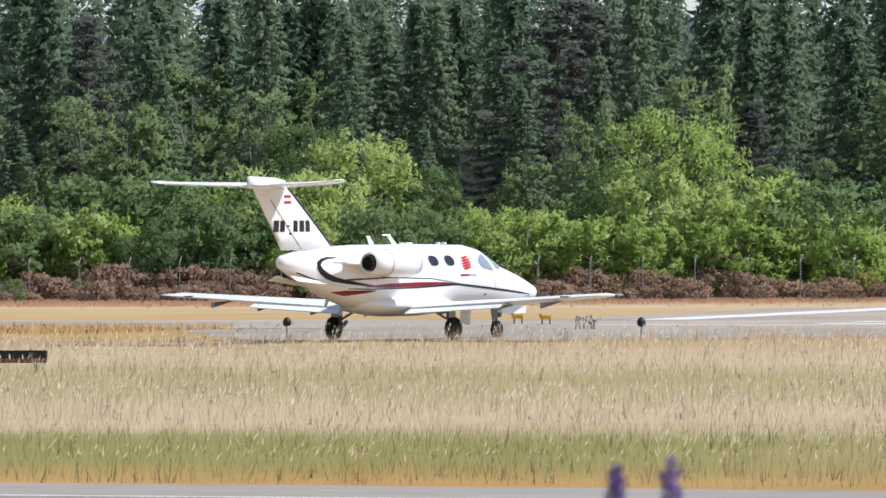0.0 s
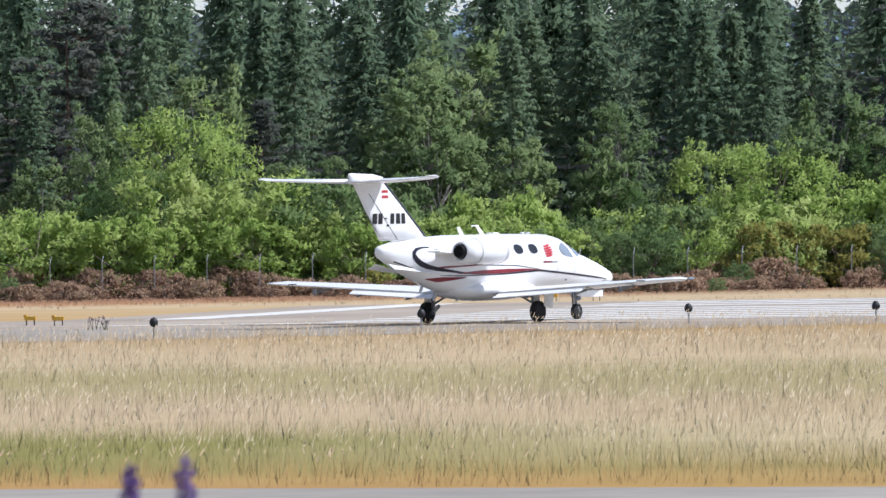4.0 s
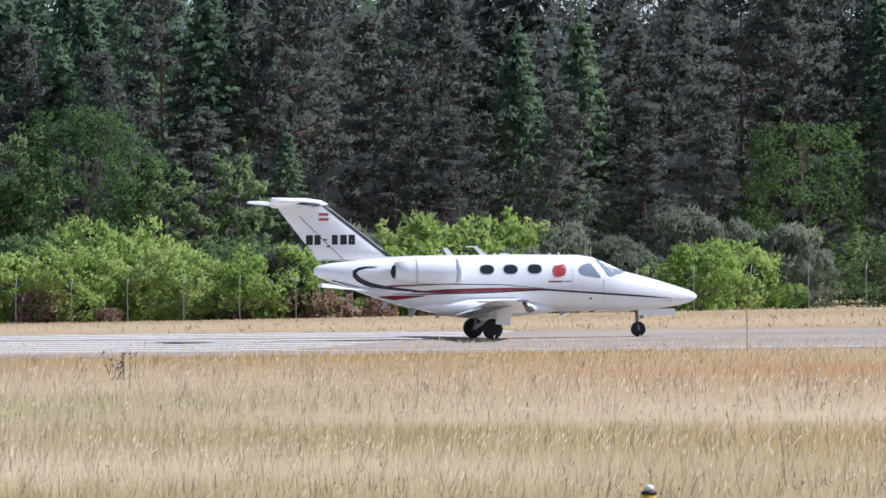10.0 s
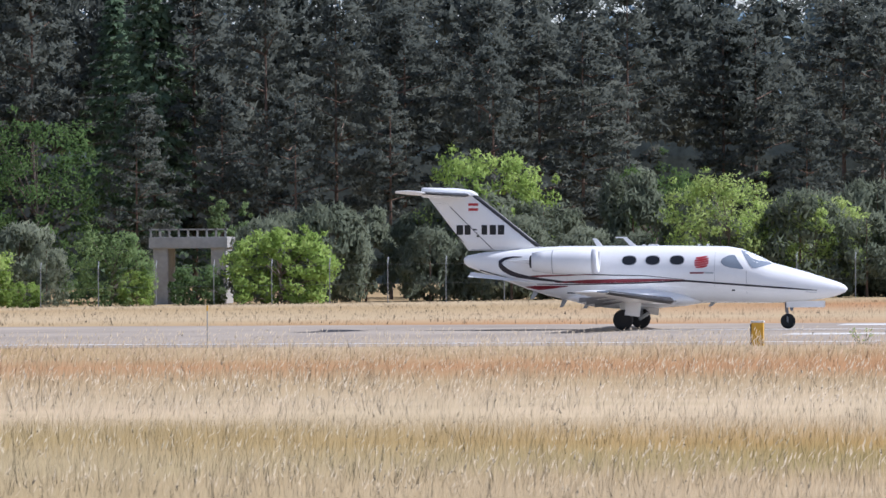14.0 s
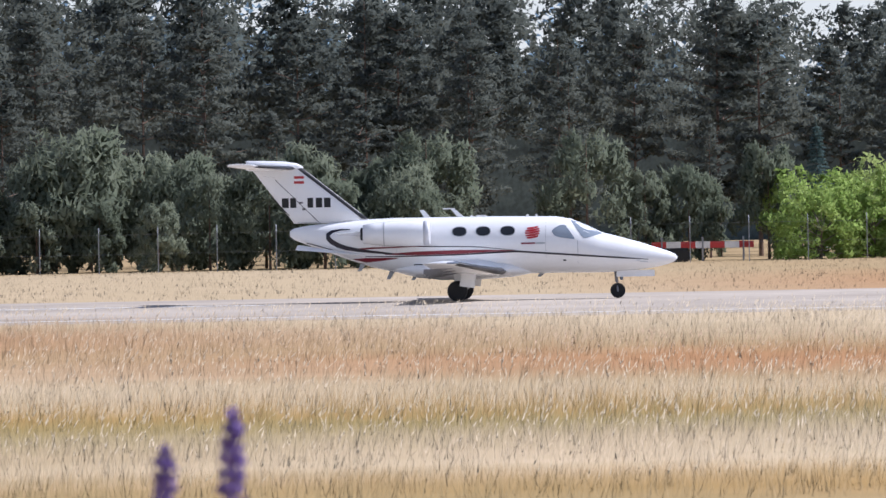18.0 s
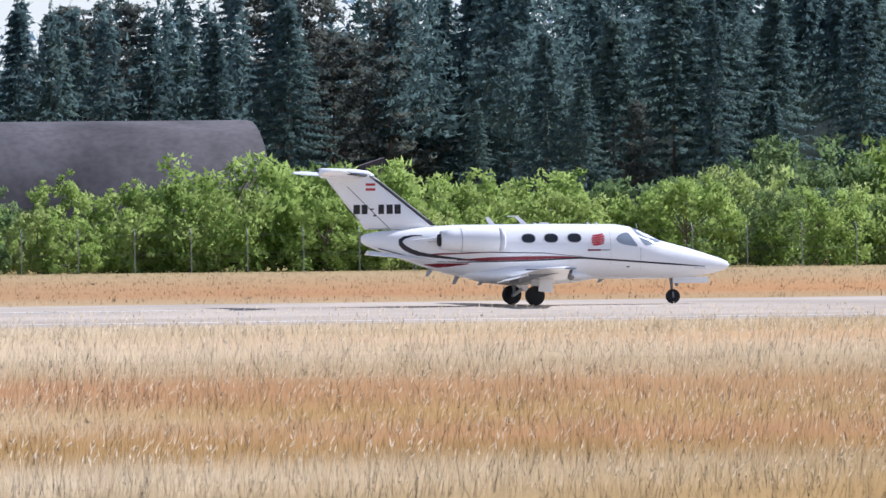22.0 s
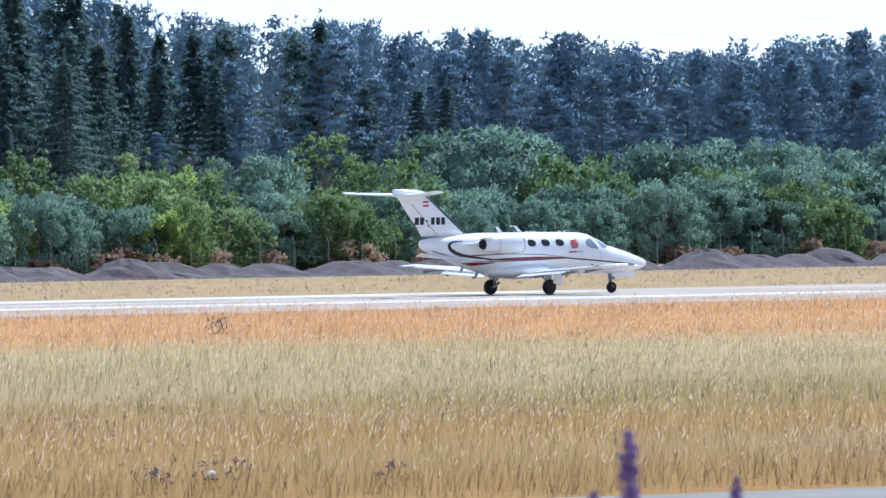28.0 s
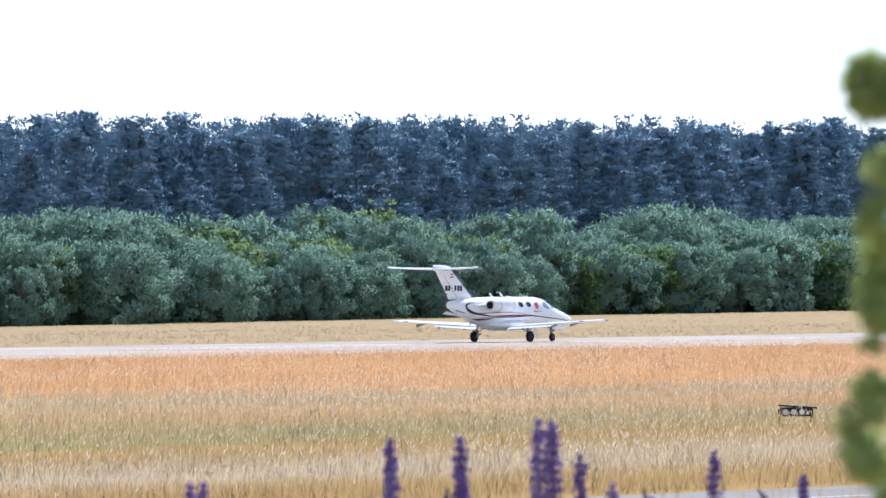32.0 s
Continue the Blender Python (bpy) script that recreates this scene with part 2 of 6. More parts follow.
M_BARK = plain("grey_brown_bark", (0.19, 0.15, 0.12), 0.9, vary=0.35, scale=3, local=True)
M_PINEBARK = plain("reddish_pine_bark", (0.22, 0.145, 0.105), 0.9, vary=0.35, scale=3, local=True)
M_BIRCHBARK = plain("pale_birch_bark", (0.24, 0.22, 0.19), 0.8, vary=0.45, scale=4, local=True)
F_SPRUCE = foliage("spruce_needles", [(0.1, (0.138, 0.206, 0.132)), (0.5, (0.195, 0.270, 0.164)), (0.9, (0.250, 0.325, 0.190))], 0.55)
# Blue-green needles, shifted bluer and lighter to carry the haze over the wood.
F_HAZESPRUCE = foliage("haze_tinted_spruce_needles", [(0.1, (0.105, 0.165, 0.168)), (0.5, (0.145, 0.215, 0.205)), (0.9, (0.200, 0.275, 0.225))], 0.6)
F_PINE = foliage("pine_needles", [(0.1, (0.105, 0.120, 0.106)), (0.5, (0.142, 0.157, 0.134)), (0.9, (0.195, 0.207, 0.168))], 0.5)
# Distant haze put into the colour: blue, pale and nearly even.
F_HAZEPINE = foliage("haze_tinted_pine_needles", [(0.1, (0.195, 0.285, 0.365)), (0.5, (0.212, 0.305, 0.380)), (0.9, (0.228, 0.322, 0.385))], 0.1)
F_BIRCH = foliage("birch_leaves", [(0.1, (0.160, 0.235, 0.105)), (0.5, (0.235, 0.315, 0.140)), (0.9, (0.320, 0.395, 0.185))], 0.6)
F_DULL = foliage("willow_leaves", [(0.1, (0.140, 0.220, 0.090)), (0.5, (0.200, 0.285, 0.118)), (0.9, (0.275, 0.355, 0.150))], 0.6)
# Haze over the far shrubs is mixed into this grey-blue green.
F_HAZESHRUB = foliage("haze_tinted_shrub_leaves", [(0.1, (0.178, 0.275, 0.205)), (0.5, (0.212, 0.318, 0.238)), (0.9, (0.255, 0.365, 0.262))], 0.25)
F_BUSH = foliage("bright_shrub_leaves", [(0.1, (0.260, 0.375, 0.095)), (0.5, (0.400, 0.515, 0.150)), (0.9, (0.530, 0.590, 0.240))], 0.6)
F_ALDER = foliage("alder_leaves", [(0.1, (0.065, 0.125, 0.045)), (0.5, (0.110, 0.180, 0.065)), (0.9, (0.170, 0.250, 0.085))], 0.5)
F_YPINE = foliage("young_pine_needles", [(0.0, (0.140, 0.168, 0.115)), (0.5, (0.215, 0.242, 0.168)), (1.0, (0.300, 0.325, 0.230))], 0.5)
F_AMBER = foliage("olive_amber_leaves", [(0.1, (0.22, 0.21, 0.06)), (0.5, (0.32, 0.31, 0.09)), (0.9, (0.42, 0.40, 0.13))], 0.5)
F_DRY = foliage("dry_brown_scrub", [(0.1, (0.25, 0.170, 0.120)), (0.5, (0.35, 0.240, 0.165)), (0.9, (0.42, 0.315, 0.205))], 0.4)
# The wood's shaded depth as a flat dark green, for the backdrop sheet.
M_SHADE = plain("shaded_depth_of_the_wood", (0.130, 0.165, 0.150), 0.95, vary=0.5, scale=0.35, bump=0.5)


# ---- building helpers ----
def part(name, bm, mat, parent=None, label="", smooth=False, mats=None):
    me = bpy.data.meshes.new(name)
    bmesh.ops.recalc_face_normals(bm, faces=bm.faces)
    bm.to_mesh(me)
    bm.free()
    for m in (mats or [mat]):
        me.materials.append(m)
    if smooth:
        me.shade_smooth()
    ob = new(name, me)
    ob.parent = parent
    return tagged(ob, label)


def mesh_part(name, verts, faces, mat, parent=None, label="", smooth=False):
    me = bpy.data.meshes.new(name)
    me.from_pydata([tuple(v) for v in verts], [], faces)
    me.materials.append(mat)
    if smooth:
        me.shade_smooth()
    ob = new(name, me)
    ob.parent = parent
    return tagged(ob, label)


def tri_soup(name, pts, mat, parent=None, label=""):
    """A mesh from an array of loose triangles, n x 3 x 3, or from a pair of that and the shading normals, n x 3."""
    pts, shade = pts if isinstance(pts, tuple) else (pts, None)
    n = len(pts)
    me = bpy.data.meshes.new(name)
    me.vertices.add(n * 3)
    me.loops.add(n * 3)
    me.polygons.add(n)
    me.vertices.foreach_set("co", np.ascontiguousarray(pts, dtype=np.float32).ravel())
    me.loops.foreach_set("vertex_index", np.arange(n * 3, dtype=np.int32))
    me.polygons.foreach_set("loop_start", np.arange(0, n * 3, 3, dtype=np.int32))
    me.update(calc_edges=True)
    if shade is not None:
        me.shade_smooth()
        bent = me.attributes.new("custom_normal", "FLOAT_VECTOR", "CORNER")
        bent.data.foreach_set("vector", np.repeat(np.asarray(shade, dtype=np.float32), 3, axis=0).ravel())
    me.materials.append(mat)
    ob = new(name, me)
    ob.parent = parent
    return tagged(ob, label)


def empty(name, m=None):
    ob = new(name)
    ob.empty_display_size = 0.2
    if m is not None:
        ob.matrix_basis = m
    return ob


def box(sx, sy, sz, at=(0, 0, 0), bevel=0.0, bm=None, turn=None):
    b = bm or bmesh.new()
    mat = Matrix.Translation(at) @ (turn or Matrix()) @ Matrix.Diagonal((sx, sy, sz, 1))
    r = bmesh.ops.create_cube(b, size=1, matrix=mat)
    if bevel:
        es = {e for v in r["verts"] for e in v.link_edges}
        bmesh.ops.bevel(b, geom=list(es), offset=bevel, segments=2, affect="EDGES")
    return b


def tube(p, q, r, r2=None, n=8, bm=None):
    b = bm or bmesh.new()
    p, q = Vector(p), Vector(q)
    m = Matrix.Translation((p + q) / 2) @ (q - p).to_track_quat("Z", "Y").to_matrix().to_4x4()
    bmesh.ops.create_cone(b, cap_ends=True, segments=n, radius1=r, radius2=r if r2 is None else r2, depth=(q - p).length, matrix=m)
    return b


def lathe(profile, n=20, bm=None, m=None):
    """A turned body round x, from a list of (x, radius)."""
    b = bm or bmesh.new()
    m = m or Matrix()
    rings = []
    for x, r in profile:
        rings.append([b.verts.new(m @ Vector((x, r * math.cos(2 * math.pi * k / n), r * math.sin(2 * math.pi * k / n)))) for k in range(n)])
    for a, c in zip(rings, rings[1:]):
        for k in range(n):
            b.faces.new((a[k], a[(k + 1) % n], c[(k + 1) % n], c[k]))
    b.faces.new(rings[0])
    b.faces.new(rings[-1])
    return b


def loft(sections, bm=None):
    b = bm or bmesh.new()
    rings = [[b.verts.new(p) for p in s] for s in sections]
    n = len(rings[0])
    for a, c in zip(rings, rings[1:]):
        for k in range(n):
            b.faces.new((a[k], a[(k + 1) % n], c[(k + 1) % n], c[k]))
    b.faces.new(rings[0])
    b.faces.new(rings[-1])
    return b


# ---- ground ----
PROFILE_Y = [-3000, 26, 30, 52, 90, 200, 222, 246, 272, 284, 294, 500, 620, 4000]
PROFILE_Z = [1.85, 1.85, 1.6, -0.25, -0.35, -0.12, -0.03, -0.06, 0.0, 0.03, -0.10, -1.0, -1.2, -3.0]


def ground_z(y, x=0.0):
    """The lie of the land, shaped to fit the camera's view: a bank, the meadow, the runway's crown and the field
    beyond, which dips to the west and rises to the east.
    """
    y, x = np.asarray(y, float), np.asarray(x, float)
    swing = np.interp(x, [-300, -128, -60, 0, 100, 640, 800, 960, 1500], [-1.1, -1.05, -0.35, -0.1, 0.08, 0.05, 0.6, 0.9, 1.2])
    return np.interp(y, PROFILE_Y, PROFILE_Z) + swing * np.clip((y - 300) / 200, 0, 1)


def sheet(name, xs, ys, mat, lift=0.0, label=""):
    verts = [(x, y, float(ground_z(y, x)) + lift) for y in ys for x in xs]
    n = len(xs)
    faces = [(j * n + i, j * n + i + 1, (j + 1) * n + i + 1, (j + 1) * n + i) for j in range(len(ys) - 1) for i in range(n - 1)]
    return tagged(mesh_part(name, verts, faces, mat), label, kind="structure")


ground = sheet("ground", [-4500, -1000, -300, -128, -60, 0, 100, 300, 640, 800, 960, 1200, 1500, 4500], sorted(set(PROFILE_Y + [0, 40, 120, 160, 180, 300, 350, 400, 450, 1000])), M_GROUND, 0.0, "dry straw-coloured airfield turf reaching to the woods")
tagged(ground, category="ground")
runway = sheet("runway", [-97] + list(range(-60, 1500, 40)), [246, 255, 264, 272, 284, 294], M_ASPHALT, 0.006, "pale worn asphalt runway with a low crown")
tagged(runway, category="runway")


stopway = sheet("stopway", [-420, -300, -180, -97.02], [246, 255, 261], M_ASPHALT, 0.006, "narrow worn asphalt stopway before the runway")
tagged(stopway, category="runway")


def strip(name, near, far, mat, lift, label):
    """A paved strip between two lines of points with the same count."""
    verts = [(x, y, float(ground_z(y)) + lift) for x, y in near] + [(x, y, float(ground_z(y)) + lift) for x, y in far]
    n = len(near)
    return tagged(mesh_part(name, verts, [(i, i + 1, n + i + 1, n + i) for i in range(n - 1)], mat), label, kind="structure")


taxiway = strip("taxiway", [(-420, 214), (-150, 215), (-110, 217), (-85, 222), (-68, 234), (-60, 240), (-45, 246)],
                [(-420, 234), (-150, 234), (-108, 235), (-97, 246), (-80, 246), (-62, 246), (-44, 246.02)], M_TAXI, 0.005, "grey asphalt taxiway that curves onto the runway")
ROAD = [(-300, 134), (-150, 126), (-43, 118), (38, 107), (85, 93), (123, 89.5), (200, 88), (420, 86)]
road = strip("road", [(x, y - 17) for x, y in ROAD], ROAD, M_TAXI, 0.006, "pale grey perimeter taxiway with a worn edge line")


strip("edge_line", [(x, y - 4.6) for x, y in ROAD], [(x, y - 4.3) for x, y in ROAD], M_PAINT, 0.012, "worn white edge line").parent = road


def marking(x0, x1, y0, y1, parent, name="marking"):
    ys = [y0] + [y for y in (255, 264, 272, 284) if y0 < y < y1] + [y1]
    verts = [(x, y, float(ground_z(y)) + 0.012) for y in ys for x in (x0, x1)]
    faces = [(2 * i, 2 * i + 1, 2 * i + 3, 2 * i + 2) for i in range(len(ys) - 1)]
    return mesh_part(name, verts, faces, M_PAINT, parent)


for k in range(6):
    for s in (-1, 1):
        c = 272 + s * (2.6 + 3.3 * k)
        marking(-86, -56, c - 0.9, c + 0.9, runway, "threshold_stripe")
marking(-94, -92.2, 260, 292, runway, "threshold_bar")
for x in range(-30, 1100, 60):
    marking(x, x + 30, 271.55, 272.45, runway, "centreline_dash")
for y in (250.6, 292.6):
    marking(-92, 1400, y - 0.45, y + 0.45, runway, "edge_line")
for y in (262, 279):
    marking(-24, -12, y, y + 3, runway, "touchdown_marking")
    marking(210, 255, y - 1, y + 4, runway, "aiming_point_marking")


# ---- the jet ----
# stations along the fuselage: x, belly, top, half width
FUS = [(6.05, 1.08, 1.12, 0.02), (5.98, 1.00, 1.20, 0.10), (5.82, 0.93, 1.28, 0.20), (5.55, 0.86, 1.37, 0.31), (5.0, 0.78, 1.55, 0.47), (4.4, 0.73, 1.72, 0.59),
       (3.98, 0.72, 1.83, 0.65), (3.6, 0.72, 2.02, 0.69), (3.1, 0.73, 2.23, 0.74), (2.7, 0.73, 2.30, 0.77), (1.0, 0.72, 2.33, 0.79), (-1.0, 0.73, 2.33, 0.79),
       (-1.8, 0.82, 2.33, 0.74), (-2.4, 0.96, 2.31, 0.66), (-3.0, 1.16, 2.27, 0.54), (-3.6, 1.38, 2.22, 0.42), (-4.2, 1.60, 2.16, 0.29), (-4.6, 1.76, 2.09, 0.16), (-4.72, 1.86, 2.02, 0.05)]
FX = [-s[0] for s in FUS]


def fus_dims(x):
    return [float(np.interp(-x, FX, [s[k] for s in FUS])) for k in (1, 2, 3)]


def fus_side(x, z, out=0.006):
    """The point of the skin on the right side at x, z."""
    lo, hi, w = fus_dims(x)
    u = min(0.999, abs((z - (lo + hi) / 2) / ((hi - lo) / 2)))
    return Vector((x, -(w * (1 - u ** 2.2) ** (1 / 2.2) + out), z))


def fus_ring(x, lo, hi, w, n=32):
    c, h, pts = (lo + hi) / 2, (hi - lo) / 2, []
    for k in range(n):
        a = 2 * math.pi * k / n
        ca, sa = math.cos(a), math.sin(a)
        pts.append((x, w * math.copysign(abs(ca) ** (2 / 2.2), ca), c + h * math.copysign(abs(sa) ** (2 / 2.2), sa)))
    return pts


def skin_patch(name, mat, parent, xs, low, high, side=-1, out=0.006, label="", rows=3):
    """A thin patch on the skin between two lines z(x), on the right (-1) or the left (1) side."""
    verts, faces = [], []
    for x in xs:
        for j in range(rows + 1):
            z = low(x) + (high(x) - low(x)) * j / rows
            p = fus_side(x, z, out)
            verts.append((p.x, -side * p.y, p.z))
    m = rows + 1
    for i in range(len(xs) - 1):
        for j in range(rows):
            faces.append((i * m + j, (i + 1) * m + j, (i + 1) * m + j + 1, i * m + j + 1))
    return mesh_part(name, verts, faces, mat, parent, label, True)


def foil(x_le, chord, y, z, thick=0.12, n=9, upright=False):
    """An aerofoil section; upright sections lie flat for a fin."""
    up, dn = [], []
    for k in range(n):
        t = k / (n - 1)
        th = thick * chord * 5 * (0.2969 * math.sqrt(t) - 0.126 * t - 0.3516 * t * t + 0.2843 * t ** 3 - 0.1036 * t ** 4) + 0.006
        up.append((x_le - chord * t, th))
        dn.append((x_le - chord * t, -th * (1.0 if upright else 0.75)))
    line = up + dn[::-1]
    return [(x, y + o, z) if upright else (x, y, z + o) for x, o in line]


def grid(a, b, n):
    return [a + (b - a) * k / n for k in range(n + 1)]


jet = empty("business_jet")
tagged(jet, "white twin-engined business jet with red and navy stripes on the runway", "aircraft")
fus = part("fuselage", loft([fus_ring(*s) for s in FUS]), M_WHITE, jet, "", True)
# belly fairing at the wing root
fair = []
for x, w, lo, hi in ((2.0, 0.3, 0.73, 0.86), (1.5, 0.72, 0.64, 1.05), (0.6, 0.98, 0.58, 1.22), (-0.5, 0.98, 0.58, 1.2), (-1.2, 0.78, 0.66, 1.08), (-1.9, 0.3, 0.86, 1.0)):
    fair.append(fus_ring(x, lo, hi, w, 24))
part("belly_fairing", loft(fair), M_WHITE, jet, "", True)


def wing_z(y):
    return 0.78 + 0.055 * (abs(y) - 0.7)


for s in (-1, 1):
    secs = []
    for y, le, ch in ((0.5, 1.45, 2.12), (1.6, 1.08, 1.74), (3.6, 0.72, 1.38), (6.3, 0.22, 0.96), (6.5, 0.10, 0.80), (6.58, -0.12, 0.5)):
        secs.append(foil(le, ch, s * y, wing_z(y), 0.13 if y < 6.4 else 0.06, 11))
    w = part("wing", loft(secs), M_WHITE, jet, "", True)
    # polished leading edge
    le = []
    for y, x, ch in ((0.95, 1.30, 1.95), (1.6, 1.08, 1.74), (3.6, 0.72, 1.38), (6.25, 0.23, 0.96)):
        t = 0.13 * ch
        le.append([(x + 0.012, s * y, wing_z(y)), (x - 0.02, s * y, wing_z(y) + t * 0.2), (x - 0.09, s * y, wing_z(y) + t * 0.38 + 0.012), (x - 0.09, s * y, wing_z(y) - t * 0.3 - 0.012), (x - 0.02, s * y, wing_z(y) - t * 0.17)])
    part("leading_edge", loft(le), M_BOOT, w, "black rubber leading-edge boot", True)
    fl = []
    for y, x, ch in ((1.0, -0.60, 0.36), (3.7, -0.56, 0.31)):
        z = wing_z(y) - 0.03
        fl.append([(x, s * y, z + 0.03), (x - ch, s * y, z - 0.10), (x - ch, s * y, z - 0.12), (x, s * y, z - 0.04)])
    part("flap", loft(fl), M_WHITE, w, "")
    for y in (1.9, 3.5, 4.9):
        z, x = wing_z(y) - 0.06, -0.42
        b = bmesh.new()
        loft([[(x + 0.5, s * y + o, z), (x - 0.35, s * y + o, z - 0.02), (x - 0.36, s * y + o, z - 0.16), (x - 0.2, s * y + o, z - 0.13)] for o in (-0.03, 0.03)], b)
        part("flap_track_fairing", b, M_FAIRING, w)
    tip = lathe([(-0.15, 0.02), (0.0, 0.035), (0.12, 0.03), (0.18, 0.01)], 10, m=Matrix.Translation((0.1, s * 6.56, wing_z(6.56))))
    part("navigation_light", tip, M_SCREEN, w, "clear wing-tip lamp glass", True)
    wk = box(0.4, 0.012, 0.03, (-0.80, s * 5.6, wing_z(5.6) + 0.02))
    part("static_wick", wk, M_BLACK, w)

# fin, rudder, tailplane
FIN = [(-2.42, 2.18, 2.22), (-2.82, 2.03, 2.55), (-3.57, 1.74, 3.15), (-4.29, 1.45, 3.72), (-4.46, 1.36, 3.86)]


def fin_le(z):
    return float(np.interp(z, [f[2] for f in FIN], [f[0] for f in FIN]))


def fin_te(z):
    return float(np.interp(z, [f[2] for f in FIN], [f[0] - f[1] for f in FIN]))


fin = part("fin", loft([foil(x, c, 0, z, 0.10, 11, True) for x, c, z in FIN]), M_WHITE, jet, "", True)


def fin_patch(name, mat, quad, parent=None, side=-1, out=None):
    """A thin patch on the fin: corners as x, z."""
    vs = []
    for x, z in quad:
        le, te = fin_le(z), fin_te(z)
        t = max(0.02, min(0.98, (le - x) / (le - te)))
        th = 0.10 * (le - te) * 5 * (0.2969 * math.sqrt(t) - 0.126 * t - 0.3516 * t * t + 0.2843 * t ** 3 - 0.1036 * t ** 4) + 0.012
        vs.append((x, side * th, z))
    return mesh_part(name, vs, [tuple(range(len(vs)))], mat, parent or fin)


# dark boot along the leading edges
def nose_ring(le, chord, reach, thick, proud):
    """The front of an aerofoil, a little proud of it: pairs of distance and half thickness."""
    out = []
    for k in range(7):
        d = reach * (k / 6) ** 2
        t = d / chord
        out.append((le - d, thick * chord * 5 * (0.2969 * math.sqrt(t) - 0.126 * t - 0.3516 * t * t + 0.2843 * t ** 3 - 0.1036 * t ** 4) + 0.006 + proud))
    return out


edge = []
for z in grid(2.32, 3.76, 8):
    pr = nose_ring(fin_le(z) + 0.008, fin_le(z) - fin_te(z), 0.17, 0.10, 0.007)
    edge.append([(x, h, z) for x, h in pr] + [(x, -h, z) for x, h in pr[::-1]])
part("leading_edge_boot", loft(edge), M_BOOT, fin, "black rubber boot", True)
for s in (-1, 1):
    fin_patch("flag_band", M_FLAGRED, [(-4.58, 3.33), (-4.30, 3.33), (-4.30, 3.40), (-4.58, 3.40)], side=s)
    fin_patch("flag_band", M_FLAGRED, [(-4.58, 3.47), (-4.30, 3.47), (-4.30, 3.54), (-4.58, 3.54)], side=s)
    # registration as plain bars, one for each character
    for k, (w, h0, h1) in enumerate(((0.19, 2.66, 2.93), (0.17, 2.66, 2.93), (0.12, 2.78, 2.82), (0.16, 2.66, 2.93), (0.18, 2.66, 2.93), (0.18, 2.66, 2.93))):
        x = -4.93 + 0.232 * k + (0.02 if k > 2 else 0)
        fin_patch("lettering_bar", M_BLACK, [(x, h0), (x + w, h0), (x + w, h1), (x, h1)], side=s)
    # rudder gaps
    for (x0, z0), (x1, z1) in (((-5.12, 3.45), (-3.93, 2.26)), ((-5.26, 3.0), (-4.75, 2.45)), ((-5.55, 3.55), (-5.12, 3.52))):
        fin_patch("rudder_gap", M_BLACK, [(x0, z0), (x0 + 0.025, z0), (x1 + 0.025, z1), (x1, z1)], side=s)
    fin_patch("base_seam", M_GREY, [(-4.5, 2.235), (-3.85, 2.235), (-3.85, 2.255), (-4.5, 2.255)], side=s)
    fin_patch("hinge_fairing", M_BLACK, [(-4.36, 2.59), (-4.28, 2.59), (-4.28, 2.64), (-4.36, 2.64)], side=s)
# bullet fairing and tailplane
bul = []
for x, w, lo, hi in ((-4.32, 0.02, 3.72, 3.80), (-4.5, 0.10, 3.70, 3.90), (-4.9, 0.17, 3.68, 3.96), (-5.5, 0.16, 3.68, 3.98), (-5.85, 0.08, 3.70, 3.99), (-5.92, 0.03, 3.74, 3.98)):
    bul.append(fus_ring(x, lo, hi, w, 16))
part("tail_fairing", loft(bul), M_WHITE, jet, "", True)
for s in (-1, 1):
    secs = [foil(-4.50, 1.40, s * 0.05, 3.76, 0.10), foil(-4.92, 1.15, s * 1.2, 3.79, 0.10), foil(-5.42, 0.84, s * 2.4, 3.83, 0.10), foil(-5.55, 0.70, s * 2.62, 3.86, 0.06), foil(-5.75, 0.45, s * 2.70, 3.89, 0.05)]
    tp = part("tailplane", loft(secs), M_WHITE, jet, "", True)
    edge = []
    for y, le, ch, z in ((0.2, -4.556, 1.36, 3.764), (1.2, -4.92, 1.15, 3.79), (2.4, -5.42, 0.84, 3.83)):
        pr = nose_ring(le + 0.008, ch, 0.11, 0.10, 0.005)
        edge.append([(x, s * y, z + h) for x, h in pr] + [(x, s * y, z - h * 0.8) for x, h in pr[::-1]])
    part("leading_edge_boot", loft(edge), M_BOOT, tp, "black rubber boot", True)
# ventral strakes under the tail
for s in (-1, 1):
    b = loft([[(-2.6, s * 0.55, 1.33), (-4.50, s * 0.20, 1.62), (-4.55, s * 0.42, 1.50), (-3.6, s * 0.55, 1.42)], [(-2.6, s * 0.56, 1.30), (-4.50, s * 0.20, 1.59), (-4.55, s * 0.43, 1.485), (-3.6, s * 0.56, 1.40)]])
    part("strake", b, M_WHITE, jet)

